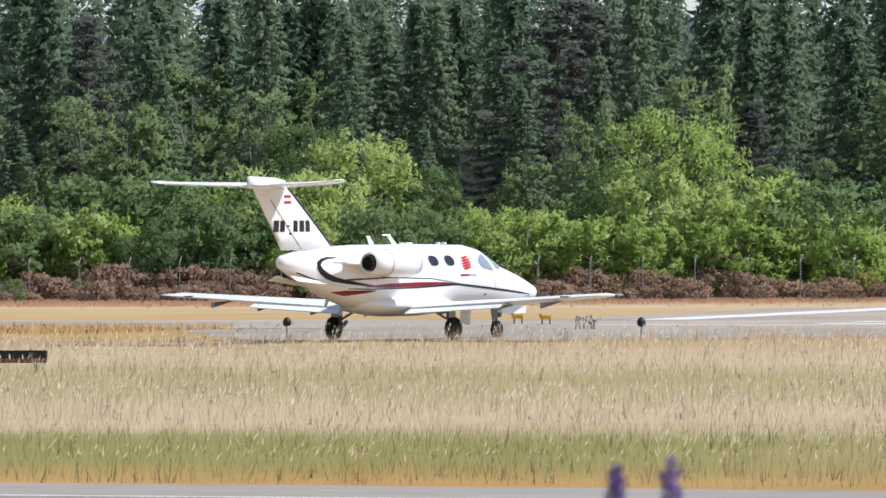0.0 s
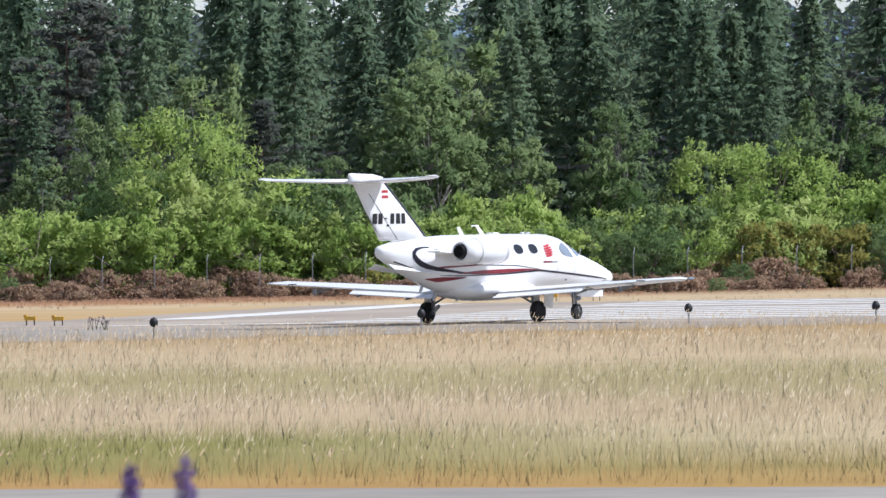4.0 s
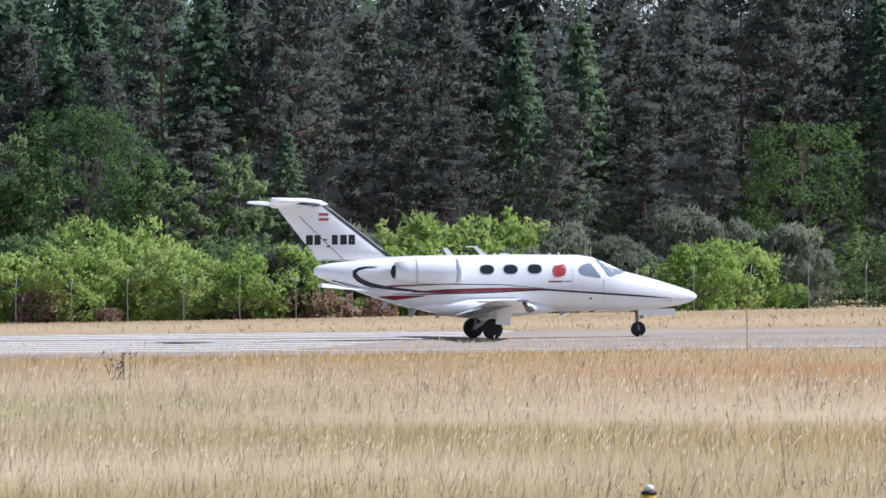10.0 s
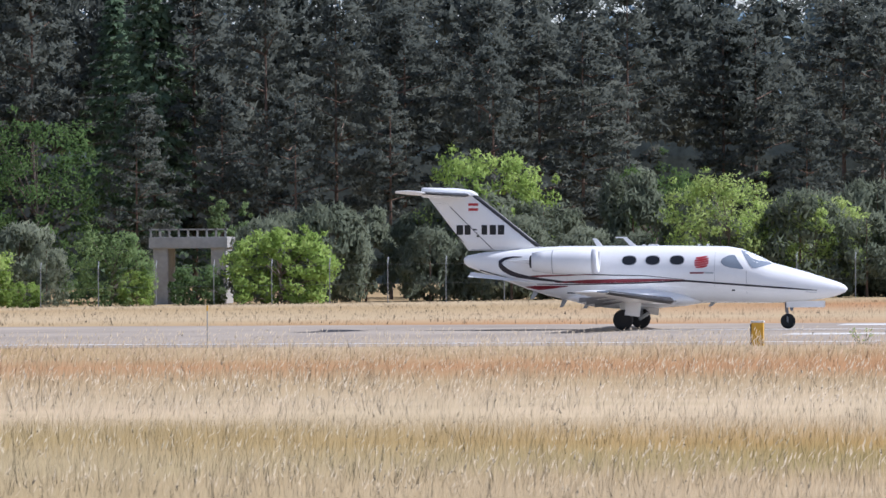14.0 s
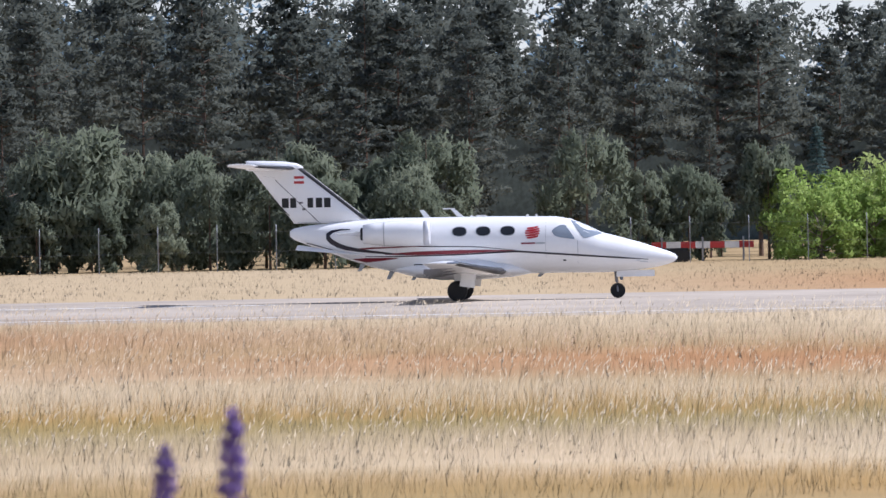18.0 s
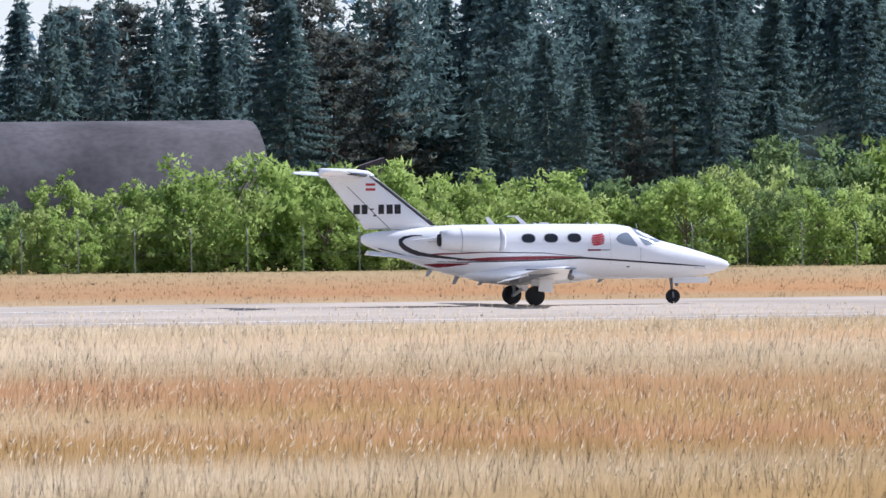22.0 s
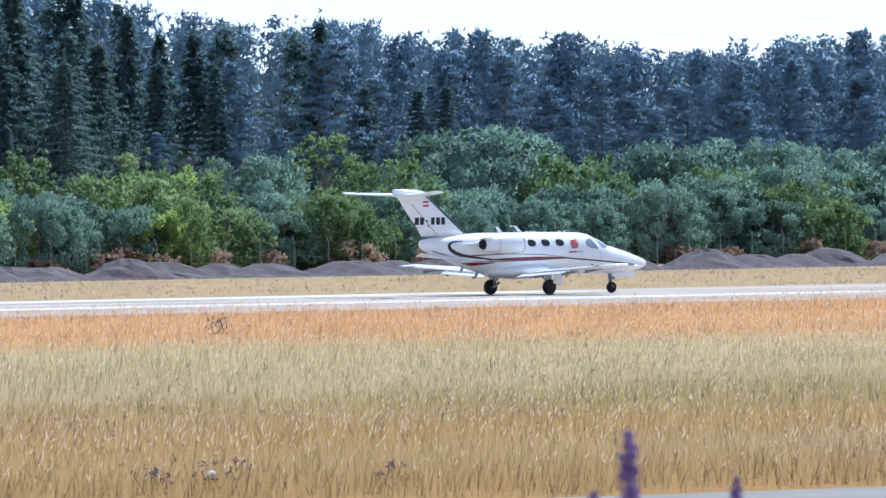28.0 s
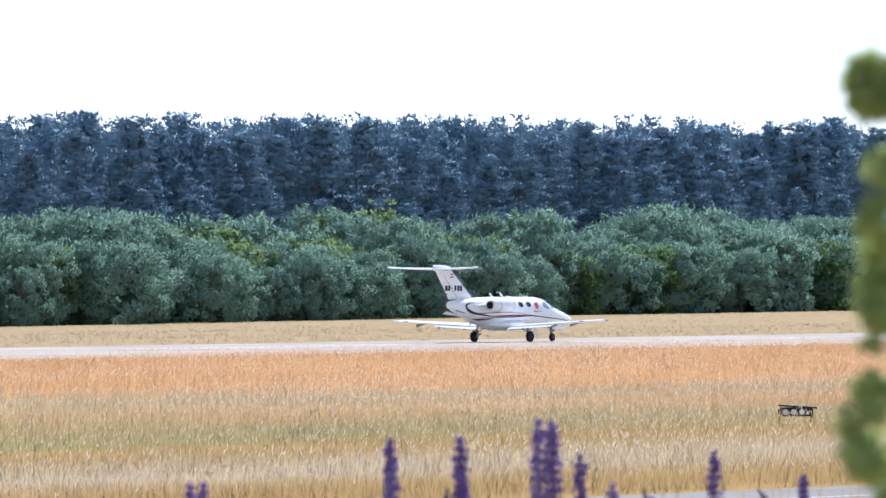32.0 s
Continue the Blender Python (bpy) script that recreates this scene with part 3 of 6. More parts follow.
# engines
for s in (-1, 1):
    m = Matrix.Translation((0, s * 1.16, 1.90))
    nac = part("engine_nacelle", lathe([(-0.80, 0.27), (-0.76, 0.31), (-0.95, 0.345), (-1.35, 0.36), (-1.8, 0.35), (-2.25, 0.31), (-2.62, 0.255), (-2.62, 0.22), (-2.4, 0.18)], 28, m=m), M_WHITE, jet, "", True)
    part("intake_lip", lathe([(-0.94, 0.345), (-0.80, 0.322), (-0.755, 0.295), (-0.79, 0.265), (-0.95, 0.25), (-1.0, 0.05)], 28, m=m), M_LIP, nac, "satin metal intake lip", True)
    part("exhaust_nozzle", lathe([(-2.45, 0.19), (-2.64, 0.18), (-2.69, 0.16), (-2.66, 0.14), (-2.5, 0.12)], 24, m=m), M_BLACK, nac, "black exhaust nozzle", True)
    part("nacelle_seam", lathe([(-2.02, 0.335), (-2.02, 0.341), (-2.045, 0.339), (-2.045, 0.333)], 28, m=m), M_GREY, nac)
    b = loft([[(-0.95, s * 0.6, 1.98), (-2.9, s * 0.45, 1.98), (-2.9, s * 0.45, 1.84), (-0.95, s * 0.6, 1.80)], [(-1.1, s * 1.0, 1.97), (-2.7, s * 1.0, 1.97), (-2.7, s * 1.0, 1.86), (-1.1, s * 1.0, 1.83)]])
    part("engine_pylon", b, M_WHITE, jet, "", True)
    b = loft([[(-2.5, s * 0.75, 1.99), (-3.45, s * 0.70, 1.93), (-3.45, s * 0.70, 1.90), (-2.5, s * 0.75, 1.84)], [(-2.5, s * 1.0, 1.98), (-3.3, s * 1.0, 1.93), (-3.3, s * 1.0, 1.90), (-2.5, s * 1.0, 1.85)]])
    part("pylon_fairing", b, M_WHITE, jet)


# windows, stripes and marks on both sides
def oval(x0, z0, rx, rz, name, mat, parent, side, out=0.008, power=2.4):
    def hi(x):
        return z0 + rz * max(0.0, 1 - min(1, abs((x - x0) / rx)) ** power) ** (1 / power)
    return skin_patch(name, mat, parent, [x0 + rx * math.sin(a) for a in grid(-math.pi / 2, math.pi / 2, 14)], lambda x: 2 * z0 - hi(x), hi, side, out)


def line(pts):
    return lambda x: float(np.interp(x, [p[0] for p in pts], [p[1] for p in pts]))


for s in (-1, 1):
    for x in (0.03, 0.69, 1.37):
        rim = oval(x, 1.925, 0.212, 0.142, "window_rim", M_GREY, fus, s, 0.006)
        oval(x, 1.925, 0.192, 0.122, "cabin_window", M_DARKGLASS, fus, s, 0.010)
    skin_patch("cockpit_side_window", M_SCREEN, fus, grid(2.60, 3.22, 10), line([(2.6, 1.86), (2.68, 1.76), (2.85, 1.71), (3.22, 1.66)]), line([(2.6, 1.9), (2.66, 1.98), (2.80, 2.05), (2.96, 2.07), (3.22, 1.70)]), s, 0.008)
    skin_patch("windscreen", M_SCREEN, fus, grid(3.12, 3.97, 12), line([(3.12, 2.17), (3.45, 1.70), (3.55, 1.69), (3.97, 1.80)]), line([(3.12, 2.19), (3.35, 2.12), (3.6, 2.0), (3.97, 1.815)]), s, 0.008)
    # cheat line from the tail arc to the nose
    skin_patch("cheat_line", M_NAVY, fus, grid(-2.6, 5.25, 44), line([(-2.6, 1.27), (-1.87, 1.245), (0.0, 1.265), (0.9, 1.30), (1.6, 1.325), (3.2, 1.20), (4.5, 1.10), (5.25, 1.055)]),
               line([(-2.6, 1.285), (-1.87, 1.275), (0.0, 1.30), (0.9, 1.345), (1.6, 1.375), (3.2, 1.25), (4.5, 1.145), (5.25, 1.07)]), s)
    skin_patch("red_stripe", M_RED, fus, grid(-2.05, 1.55, 26), line([(-2.05, 1.31), (-1.3, 1.29), (0.0, 1.305), (0.9, 1.35), (1.55, 1.37)]), line([(-2.05, 1.335), (-1.2, 1.39), (0.0, 1.41), (0.9, 1.405), (1.55, 1.38)]), s, 0.009)
    skin_patch("upper_line", M_NAVY, fus, grid(-2.4, 1.62, 24), line([(-2.4, 1.50), (-1.3, 1.525), (0.5, 1.485), (1.62, 1.375)]), line([(-2.4, 1.515), (-1.3, 1.555), (0.5, 1.505), (1.62, 1.385)]), s)
    skin_patch("upper_red_line", M_RED, fus, grid(-3.2, -1.0, 14), line([(-3.2, 1.455), (-2.5, 1.475), (-1.0, 1.53)]), line([(-3.2, 1.47), (-2.5, 1.525), (-1.0, 1.54)]), s, 0.009)
    skin_patch("red_wedge", M_RED, fus, grid(-2.95, -1.7, 10), line([(-2.95, 1.19), (-2.55, 1.10), (-1.7, 1.20)]), line([(-2.95, 1.205), (-2.55, 1.235), (-1.7, 1.225)]), s)
    # arc sweeping round the engine and down into the cheat line
    route = [(-3.02, 2.035, 0.02), (-3.30, 2.03, 0.045), (-3.52, 1.985, 0.075), (-3.64, 1.90, 0.115), (-3.63, 1.80, 0.135), (-3.53, 1.69, 0.14), (-3.35, 1.59, 0.135), (-3.10, 1.51, 0.115), (-2.75, 1.445, 0.09), (-2.35, 1.395, 0.07), (-1.95, 1.35, 0.05), (-1.5, 1.31, 0.02)]
    verts = []
    for k, (x, z, w) in enumerate(route):
        (xa, za, _), (xb, zb, _) = route[max(0, k - 1)], route[min(len(route) - 1, k + 1)]
        d = Vector((xb - xa, zb - za)).normalized()
        for o in (-0.5, 0.0, 0.5):
            p = fus_side(x - d.y * w * o, z + d.x * w * o, 0.014)
            verts.append((p.x, -s * p.y, p.z))
    mesh_part("tail_arc", verts, [(3 * k + j, 3 * k + 3 + j, 3 * k + 4 + j, 3 * k + 1 + j) for k in range(len(route) - 1) for j in (0, 1)], M_NAVY, fus, "dark maroon-navy arc", True)
    # company mark: a red ball of slanting bands over a plain grey bar
    for k in range(5):
        z0 = 1.745 + 0.065 * k
        half = math.sqrt(max(0.0, 0.205 ** 2 - (z0 - 1.872) ** 2))
        skin_patch("emblem_band", M_FLAGRED, fus, grid(2.06 - half, 2.06 + half, 8), lambda x, z0=z0, h=half: z0 - 0.019 + 0.15 * (x - 2.06) - 0.024 * math.cos((x - 2.06) / max(h, 0.05) * 1.57), lambda x, z0=z0, h=half: z0 + 0.019 + 0.15 * (x - 2.06) - 0.004 * math.cos((x - 2.06) / max(h, 0.05) * 1.57), s, 0.008)
    skin_patch("name_bar", M_RED, fus, grid(1.74, 2.13, 4), lambda x: 1.545, lambda x: 1.59, s, 0.008)
    skin_patch("name_bar", M_GREY, fus, grid(2.15, 2.40, 4), lambda x: 1.545, lambda x: 1.59, s, 0.008)
    skin_patch("service_port", M_BLACK, fus, grid(2.90, 2.98, 3), lambda x: 1.06, lambda x: 1.10, s, 0.008)
    skin_patch("entry_door_seam", M_GREY, fus, grid(3.30, 3.315, 1), lambda x: 1.0, lambda x: 1.62, s, 0.006)
# dark tail underside band
for s in (-1, 1):
    skin_patch("tail_band", M_NAVY, fus, grid(-4.25, -3.3, 8), line([(-4.25, 1.66), (-3.3, 1.40)]), line([(-4.25, 1.69), (-3.6, 1.50), (-3.3, 1.42)]), s, 0.012)
# aerials on the roof
for x, lean, h in ((-0.95, 0.10, 0.24), (0.0, 0.30, 0.26)):
    z = 2.30
    a = part("aerial", loft([[(x + 0.18, -0.015, z), (x + 0.18, 0.015, z), (x - 0.02, 0.015, z), (x - 0.02, -0.015, z)], [(x + 0.02 - lean * 0.5, -0.01, z + h), (x + 0.02 - lean * 0.5, 0.01, z + h), (x - 0.10 - lean * 0.5, 0.01, z + h), (x - 0.10 - lean * 0.5, -0.01, z + h)]]), M_WHITE, jet)
    if lean > 0.2:
        part("aerial_arm", box(0.34, 0.02, 0.035, (x - 0.28, 0, z + h)), M_WHITE, a)
for x, l in ((0.62, 0.30), (1.9, 0.08), (2.15, 0.08), (0.35, 0.1)):
    part("roof_blister", box(l, 0.12, 0.06, (x, 0, 2.34), 0.02), M_WHITE, jet)
for s in (-1, 1):
    part("pitot_tube", tube((5.02, s * 0.50, 1.02), (5.25, s * 0.54, 1.00), 0.014, n=6, bm=box(0.08, 0.06, 0.02, (4.98, s * 0.48, 1.03))), M_STEEL, jet, "short steel air-data probe")
    for x in (-1.72, 2.42):
        lo, hi, _ = fus_dims(x)
        skin_patch("panel_seam", M_GREY, fus, [x, x + 0.008], lambda q, lo=lo, hi=hi: lo + 0.28 * (hi - lo), lambda q, lo=lo, hi=hi: lo + 0.90 * (hi - lo), s, 0.003, rows=8)
part("tail_light", box(0.06, 0.06, 0.05, (-5.93, 0, 3.86), 0.015), M_GREY, jet)


# undercarriage
def wheel(x, y, r, w, parent):
    e = empty("wheel", pose(x, y, r))
    e.parent = parent
    turned = Matrix.Rotation(radians(90), 4, "Z")
    part("tyre", lathe([(-w * 0.5, r * 0.62), (-w * 0.5, r * 0.86), (-w * 0.36, r * 0.97), (0, r), (w * 0.36, r * 0.97), (w * 0.5, r * 0.86), (w * 0.5, r * 0.62)], 28, m=turned), M_TYRE, e, "black tyre", True)
    b = lathe([(-w * 0.42, r * 0.62), (-w * 0.30, r * 0.35), (-w * 0.5, r * 0.16), (w * 0.5, r * 0.16), (w * 0.30, r * 0.35), (w * 0.42, r * 0.62)], 20, m=turned)
    for k in range(6):
        a = k * math.pi / 3
        bmesh.ops.create_cube(b, size=1, matrix=Matrix.Translation((r * 0.48 * math.cos(a), 0, r * 0.48 * math.sin(a))) @ Matrix.Diagonal((0.03, w * 0.75, 0.03, 1)))
    part("rim", b, M_RIM, e, "dull grey alloy rim")
    return e


WHEELS = [wheel(4.38, 0, 0.21, 0.14, jet)]
part("nose_leg", tube((4.38, 0.10, 0.2), (4.33, 0.10, 0.8), 0.028, bm=tube((4.38, 0.1, 0.2), (4.38, -0.1, 0.2), 0.03, bm=tube((4.35, 0, 0.45), (4.32, 0, 0.85), 0.045))), M_FAIRING, jet, "dark grey leg with shade painted in")
part("nose_fork", tube((4.38, -0.10, 0.2), (4.36, 0, 0.46), 0.028, bm=tube((4.38, 0.10, 0.2), (4.36, 0, 0.46), 0.028)), M_FAIRING, jet)
part("taxi_light", lathe([(0, 0.03), (0.02, 0.06), (0.08, 0.065), (0.09, 0.05)], 14, m=Matrix.Translation((4.44, 0, 0.56))), M_SCREEN, jet, "clear lamp glass", True)
for s in (-1, 1):
    part("nose_gear_door", box(1.05, 0.02, 0.18, (4.88, s * 0.16, 0.68), 0.008), M_WHITE, jet)
    WHEELS.append(wheel(0.0, s * 1.78, 0.285, 0.19, jet))
    part("main_leg", tube((0.05, s * 1.62, 0.27), (0.02, s * 1.60, 0.85), 0.05, bm=tube((0, s * 1.60, 0.265), (0, s * 1.80, 0.265), 0.045)), M_FAIRING, jet, "dark grey leg with shade painted in")
    part("trailing_link", tube((0.28, s * 1.6, 0.45), (0.0, s * 1.6, 0.27), 0.05), M_GREY, jet)
    part("side_brace", tube((0.05, s * 1.6, 0.5), (0.05, s * 1.0, 0.8), 0.03), M_FAIRING, jet)
    part("main_gear_door", box(0.42, 0.02, 0.42, (0.30, s * 1.93, 0.60), 0.008, turn=Matrix.Rotation(radians(8), 4, "Y")), M_WHITE, jet)
    part("gear_strut_door", box(0.26, 0.03, 0.30, (0.04, s * 1.72, 0.70), 0.008), M_WHITE, jet)
# belly aerials and drain masts
for x, y, h in ((-1.9, 0.15, 0.22), (-1.2, -0.1, 0.16), (2.3, 0, 0.10), (-2.7, 0, 0.2)):
    lo = fus_dims(x)[0]
    part("belly_aerial", loft([[(x + 0.1, y - 0.01, lo + 0.03), (x + 0.1, y + 0.01, lo + 0.03), (x - 0.06, y + 0.01, lo + 0.03), (x - 0.06, y - 0.01, lo + 0.03)], [(x - 0.06, y - 0.008, lo - h), (x - 0.06, y + 0.008, lo - h), (x - 0.16, y + 0.008, lo - h), (x - 0.16, y - 0.008, lo - h)]]), M_GREY, jet)

# time, x, y, heading
JET = [
    (0.0, -86.71, 222.99, 75.72),
    (0.5, -85.90, 226.18, 75.81),
    (1.0, -85.12, 229.36, 75.89),
    (1.5, -84.35, 232.51, 75.93),
    (2.0, -83.58, 235.63, 75.87),
    (2.5, -82.76, 238.70, 75.68),
    (4.5, -78.65, 249.82, 70.08),
    (5.0, -77.27, 252.12, 66.16),
    (5.5, -75.74, 254.34, 61.86),
    (6.0, -74.00, 256.47, 57.32),
    (6.5, -72.04, 258.50, 52.67),
    (7.0, -69.91, 260.41, 47.93),
    (7.5, -67.65, 262.18, 43.25),
    (8.0, -65.23, 263.79, 38.56),
    (8.5, -62.68, 265.23, 33.87),
    (9.0, -60.03, 266.49, 29.19),
    (9.5, -57.22, 267.60, 24.52),
    (10.0, -54.31, 268.56, 20.06),
    (10.5, -51.41, 269.42, 16.02),
    (11.0, -48.43, 270.18, 12.50),
    (11.5, -45.37, 270.86, 9.47),
    (12.0, -42.26, 271.47, 6.82),
    (12.5, -39.11, 272.00, 4.40),
    (13.0, -35.87, 272.48, 2.14),
    (13.5, -32.51, 272.90, 0.05),
    (14.0, -29.21, 273.25, -1.79),
    (14.5, -25.66, 273.54, -3.07),
    (15.0, -22.02, 273.76, -3.64),
    (15.5, -18.19, 273.94, -3.89),
    (17.5, 0.09, 274.06, -3.76),
    (18.0, 5.10, 274.07, -3.72),
    (18.5, 10.67, 274.09, -3.67),
    (19.0, 16.96, 274.10, -3.63),
    (19.5, 23.99, 274.11, -3.62),
    (20.0, 31.78, 274.10, -3.60),
    (20.5, 40.34, 274.08, -3.63),
    (21.0, 49.68, 274.06, -3.68),
    (21.5, 59.76, 274.03, -3.70),
    (22.0, 70.58, 274.02, -3.63),
    (22.5, 82.08, 273.99, -3.64),
    (23.0, 94.21, 273.97, -3.67),
    (23.5, 106.92, 273.94, -3.67),
    (24.0, 120.17, 273.91, -3.73),
    (24.5, 133.93, 273.89, -3.70),
    (25.0, 148.19, 273.87, -3.64),
    (25.5, 162.96, 273.85, -3.69),
    (27.5, 227.90, 273.80, -3.85),
    (28.0, 245.98, 273.80, -3.81),
    (28.5, 264.89, 273.80, -3.66),
    (29.0, 284.73, 273.80, -3.59),
    (29.5, 305.57, 273.80, -3.70),
    (30.0, 327.49, 273.80, -3.89),
    (30.5, 350.57, 273.81, -4.04),
    (31.0, 374.88, 273.81, -4.06),
    (31.5, 400.43, 273.81, -3.86),
    (32.0, 427.24, 273.80, -3.58),
]


# ---- trees ----
rng = np.random.default_rng(7)


def unit(v):
    return v / (np.linalg.norm(v, axis=1)[:, None] + 1e-9)


def leaves(centres, size, out=None, loose=0.7, droop=0.0):
    """Leaf-like triangles of about that size at the centres, facing outwards more or less loosely."""
    n = len(centres)
    nrm = rng.normal(size=(n, 3)) * loose
    if out is not None:
        nrm += unit(out)
    nrm = unit(nrm)
    a = rng.normal(size=(n, 3))
    a = unit(a - (a * nrm).sum(1)[:, None] * nrm)
    b = np.cross(nrm, a)
    s = size * rng.uniform(0.6, 1.4, (n, 1))
    a[:, 2] -= droop
    return np.stack([centres - a * s * 0.6 - b * s * 0.36, centres - a * s * 0.5 + b * s * 0.40, centres + a * s * 0.75], 1)


def sprays(c, size, out, axis=None, slim=0.4, jitter=0.3, loose=0.6):
    """Sprays of leaves or needles with the rounded shading of the bough that bears them: triangles and their normals."""
    n = len(c)
    out = unit(out)
    face = unit(out + rng.normal(0, loose, (n, 3)))
    a = rng.normal(0, 1.0 if axis is None else 0.35, (n, 3))
    if axis is not None:
        a = a + unit(axis)
    a = unit(a - (a * face).sum(1)[:, None] * face)
    b = np.cross(face, a)
    s = size * rng.uniform(0.6, 1.4, (n, 1))
    tri = np.stack([c - a * s * 0.55 - b * s * slim, c - a * s * 0.45 + b * s * slim, c + a * s * 0.75], 1)
    shade = unit(out + rng.normal(0, jitter, (n, 3)))
    g = np.cross(tri[:, 1] - tri[:, 0], tri[:, 2] - tri[:, 0])
    turn = (g * shade).sum(1) < 0
    tri[turn] = tri[turn][:, [0, 2, 1]]
    return tri, shade


def joined(*pieces):
    return np.concatenate([p[0] for p in pieces]), np.concatenate([p[1] for p in pieces])


def trunk_tris(h, r, limbs=(), n=6):
    """A tapered trunk with limbs, as loose quads cut in triangles."""
    tris = []
    for p, q, r0, r1 in [((0, 0, -0.3), (0, 0, h), r, r * 0.15)] + list(limbs):
        p, q = np.array(p, float), np.array(q, float)
        d = q - p
        d /= np.linalg.norm(d)
        u = np.cross(d, (0.3, 0.9, 0.2))
        u /= np.linalg.norm(u)
        v = np.cross(d, u)
        for k in range(n):
            c0, c1 = 2 * np.pi * k / n, 2 * np.pi * (k + 1) / n
            e0, e1 = u * np.cos(c0) + v * np.sin(c0), u * np.cos(c1) + v * np.sin(c1)
            tris += [[p + e0 * r0, p + e1 * r0, q + e1 * r1], [p + e0 * r0, q + e1 * r1, q + e0 * r1]]
    return np.array(tris)


def tufted(c, rad, way, n, size, flat=0.55, lift=0.35, side=0.4, **more):
    """Needles or leaves spread over flattened tufts at c; way: each tuft's direction out from the stem."""
    k = rng.choice(len(c), n, p=rad ** 1.6 / (rad ** 1.6).sum())
    d = unit(rng.normal(size=(n, 3)))
    at = c[k] + d * (rad[k] * rng.uniform(0.5, 1.05, n))[:, None] * np.array([1, 1, flat])
    out = d * np.array([0.6, 0.6, 1.0]) + np.array([0, 0, lift]) + side * way[k]
    axis = way[k] * more.pop("along", 0.0) + d * more.pop("spread", 1.0) + np.array([0, 0, more.pop("rise", 0.3)])
    return sprays(at, size, out, axis, **more)


def spruce(h, wide, n=7000, needle=0.30):
    """Whorl upon whorl of drooping boughs under a thin leader."""
    c, rad, way = [], [], []
    z = 0.06 * h
    while z < 0.95 * h:
        t = z / h
        full = wide * (1 - t) ** 0.92 * rng.uniform(0.88, 1.08) + 0.14
        a0 = rng.uniform(0, 6.28)
        for k in range(8):
            a, ln = a0 + k * 0.785 + rng.normal(0, 0.16), full * rng.uniform(0.66, 1.06)
            d = np.array([math.cos(a), math.sin(a), 0.0])
            for u in np.linspace(0.3, 1.0, 6):
                r = ln * u
                c.append(d * r + np.array([0, 0, z - 0.40 * r + 0.16 * r * u + rng.normal(0, 0.05)]))
                rad.append((0.20 + 0.10 * (1 - abs(u - 0.6))) * (0.55 + 0.45 * (1 - t)))
                way.append(d)
        z += 0.036 * h * (1.18 - 0.62 * t) * rng.uniform(0.85, 1.15)
    c, rad, way = np.array(c), np.array(rad), np.array(way)
    c[:, 2] = np.maximum(c[:, 2], 0.3)
    body = tufted(c, rad, way, n, needle, 0.5, 0.65, 0.4, along=1.0, spread=0.5, rise=-0.35, slim=0.26, jitter=0.2)
    m = 90
    tz = h * (0.90 + 0.11 * rng.uniform(0, 1, m))
    top = np.stack([rng.normal(0, 1, m) * 0.16 * (1.03 - tz / h) * 10, rng.normal(0, 1, m) * 0.16 * (1.03 - tz / h) * 10, tz], 1)
    tip = sprays(top, 0.17, top * np.array([1, 1, 0]) + np.array([0, 0, 0.2]), np.tile((0, 0, 1.0), (m, 1)), 0.25)
    return joined(body, tip), trunk_tris(h * 1.0, 0.006 * h)


def pine(h, wide, n=7000, low=0.22, needle=0.25, lift=0.60, side=0.15):
    """A pine with a bare lower stem and flat tiers of tufted boughs."""
    c, rad, way, limbs = [], [], [], []
    z = low * h
    sway = rng.normal(0, 0.25, 2)
    while z < 0.95 * h:
        t = (z / h - low) / (1 - low)
        full = wide * (1.04 - t) ** 0.7 * min(1.0, 0.45 + 2.0 * t) * rng.uniform(0.75, 1.15)
        a0 = rng.uniform(0, 6.28)
        m = int(rng.integers(4, 7))
        for k in range(m):
            a, ln = a0 + k * 6.283 / m + rng.normal(0, 0.3), full * rng.uniform(0.5, 1.12)
            d = np.array([math.cos(a), math.sin(a), 0.0])
            rise = rng.uniform(0.02, 0.30) + 0.35 * t
            base = np.array([sway[0] * t * 2, sway[1] * t * 2, z])
            if rng.uniform() < 0.45:
                limbs.append((tuple(base), tuple(base + d * ln * 0.9 + np.array([0, 0, ln * 0.9 * rise])), 0.05, 0.015))
            for u in np.linspace(0.38, 1.0, 5):
                c.append(base + d * ln * u + np.array([0, 0, ln * u * rise + rng.normal(0, 0.10)]) + rng.normal(0, 0.16, 3))
                rad.append((0.34 + 0.22 * u) * rng.uniform(0.7, 1.3) * (1.1 - 0.4 * t) * h / 16)
                way.append(d)
        z += 0.056 * h * rng.uniform(0.7, 1.35) * (1.1 - 0.45 * t)
    for k in range(7):
        c.append(np.array([sway[0] * 2 + rng.normal(0, 0.3), sway[1] * 2 + rng.normal(0, 0.3), h * rng.uniform(0.93, 0.985)]))
        rad.append(0.34)
        way.append(np.array([0, 0, 1.0]))
    return tufted(np.array(c), np.array(rad), np.array(way), n, needle, 0.40, lift, side, spread=0.8, rise=0.4, slim=0.30, jitter=0.22), trunk_tris(h * 0.96, 0.0085 * h, limbs[:44])


def bushy_pine(h, wide, n=7000, low=0.12, needle=0.25):
    """A pine with a closed crown; normals turned outwards keep its near side in shade."""
    return pine(h, wide, n, low, needle, 0.10, 1.7)


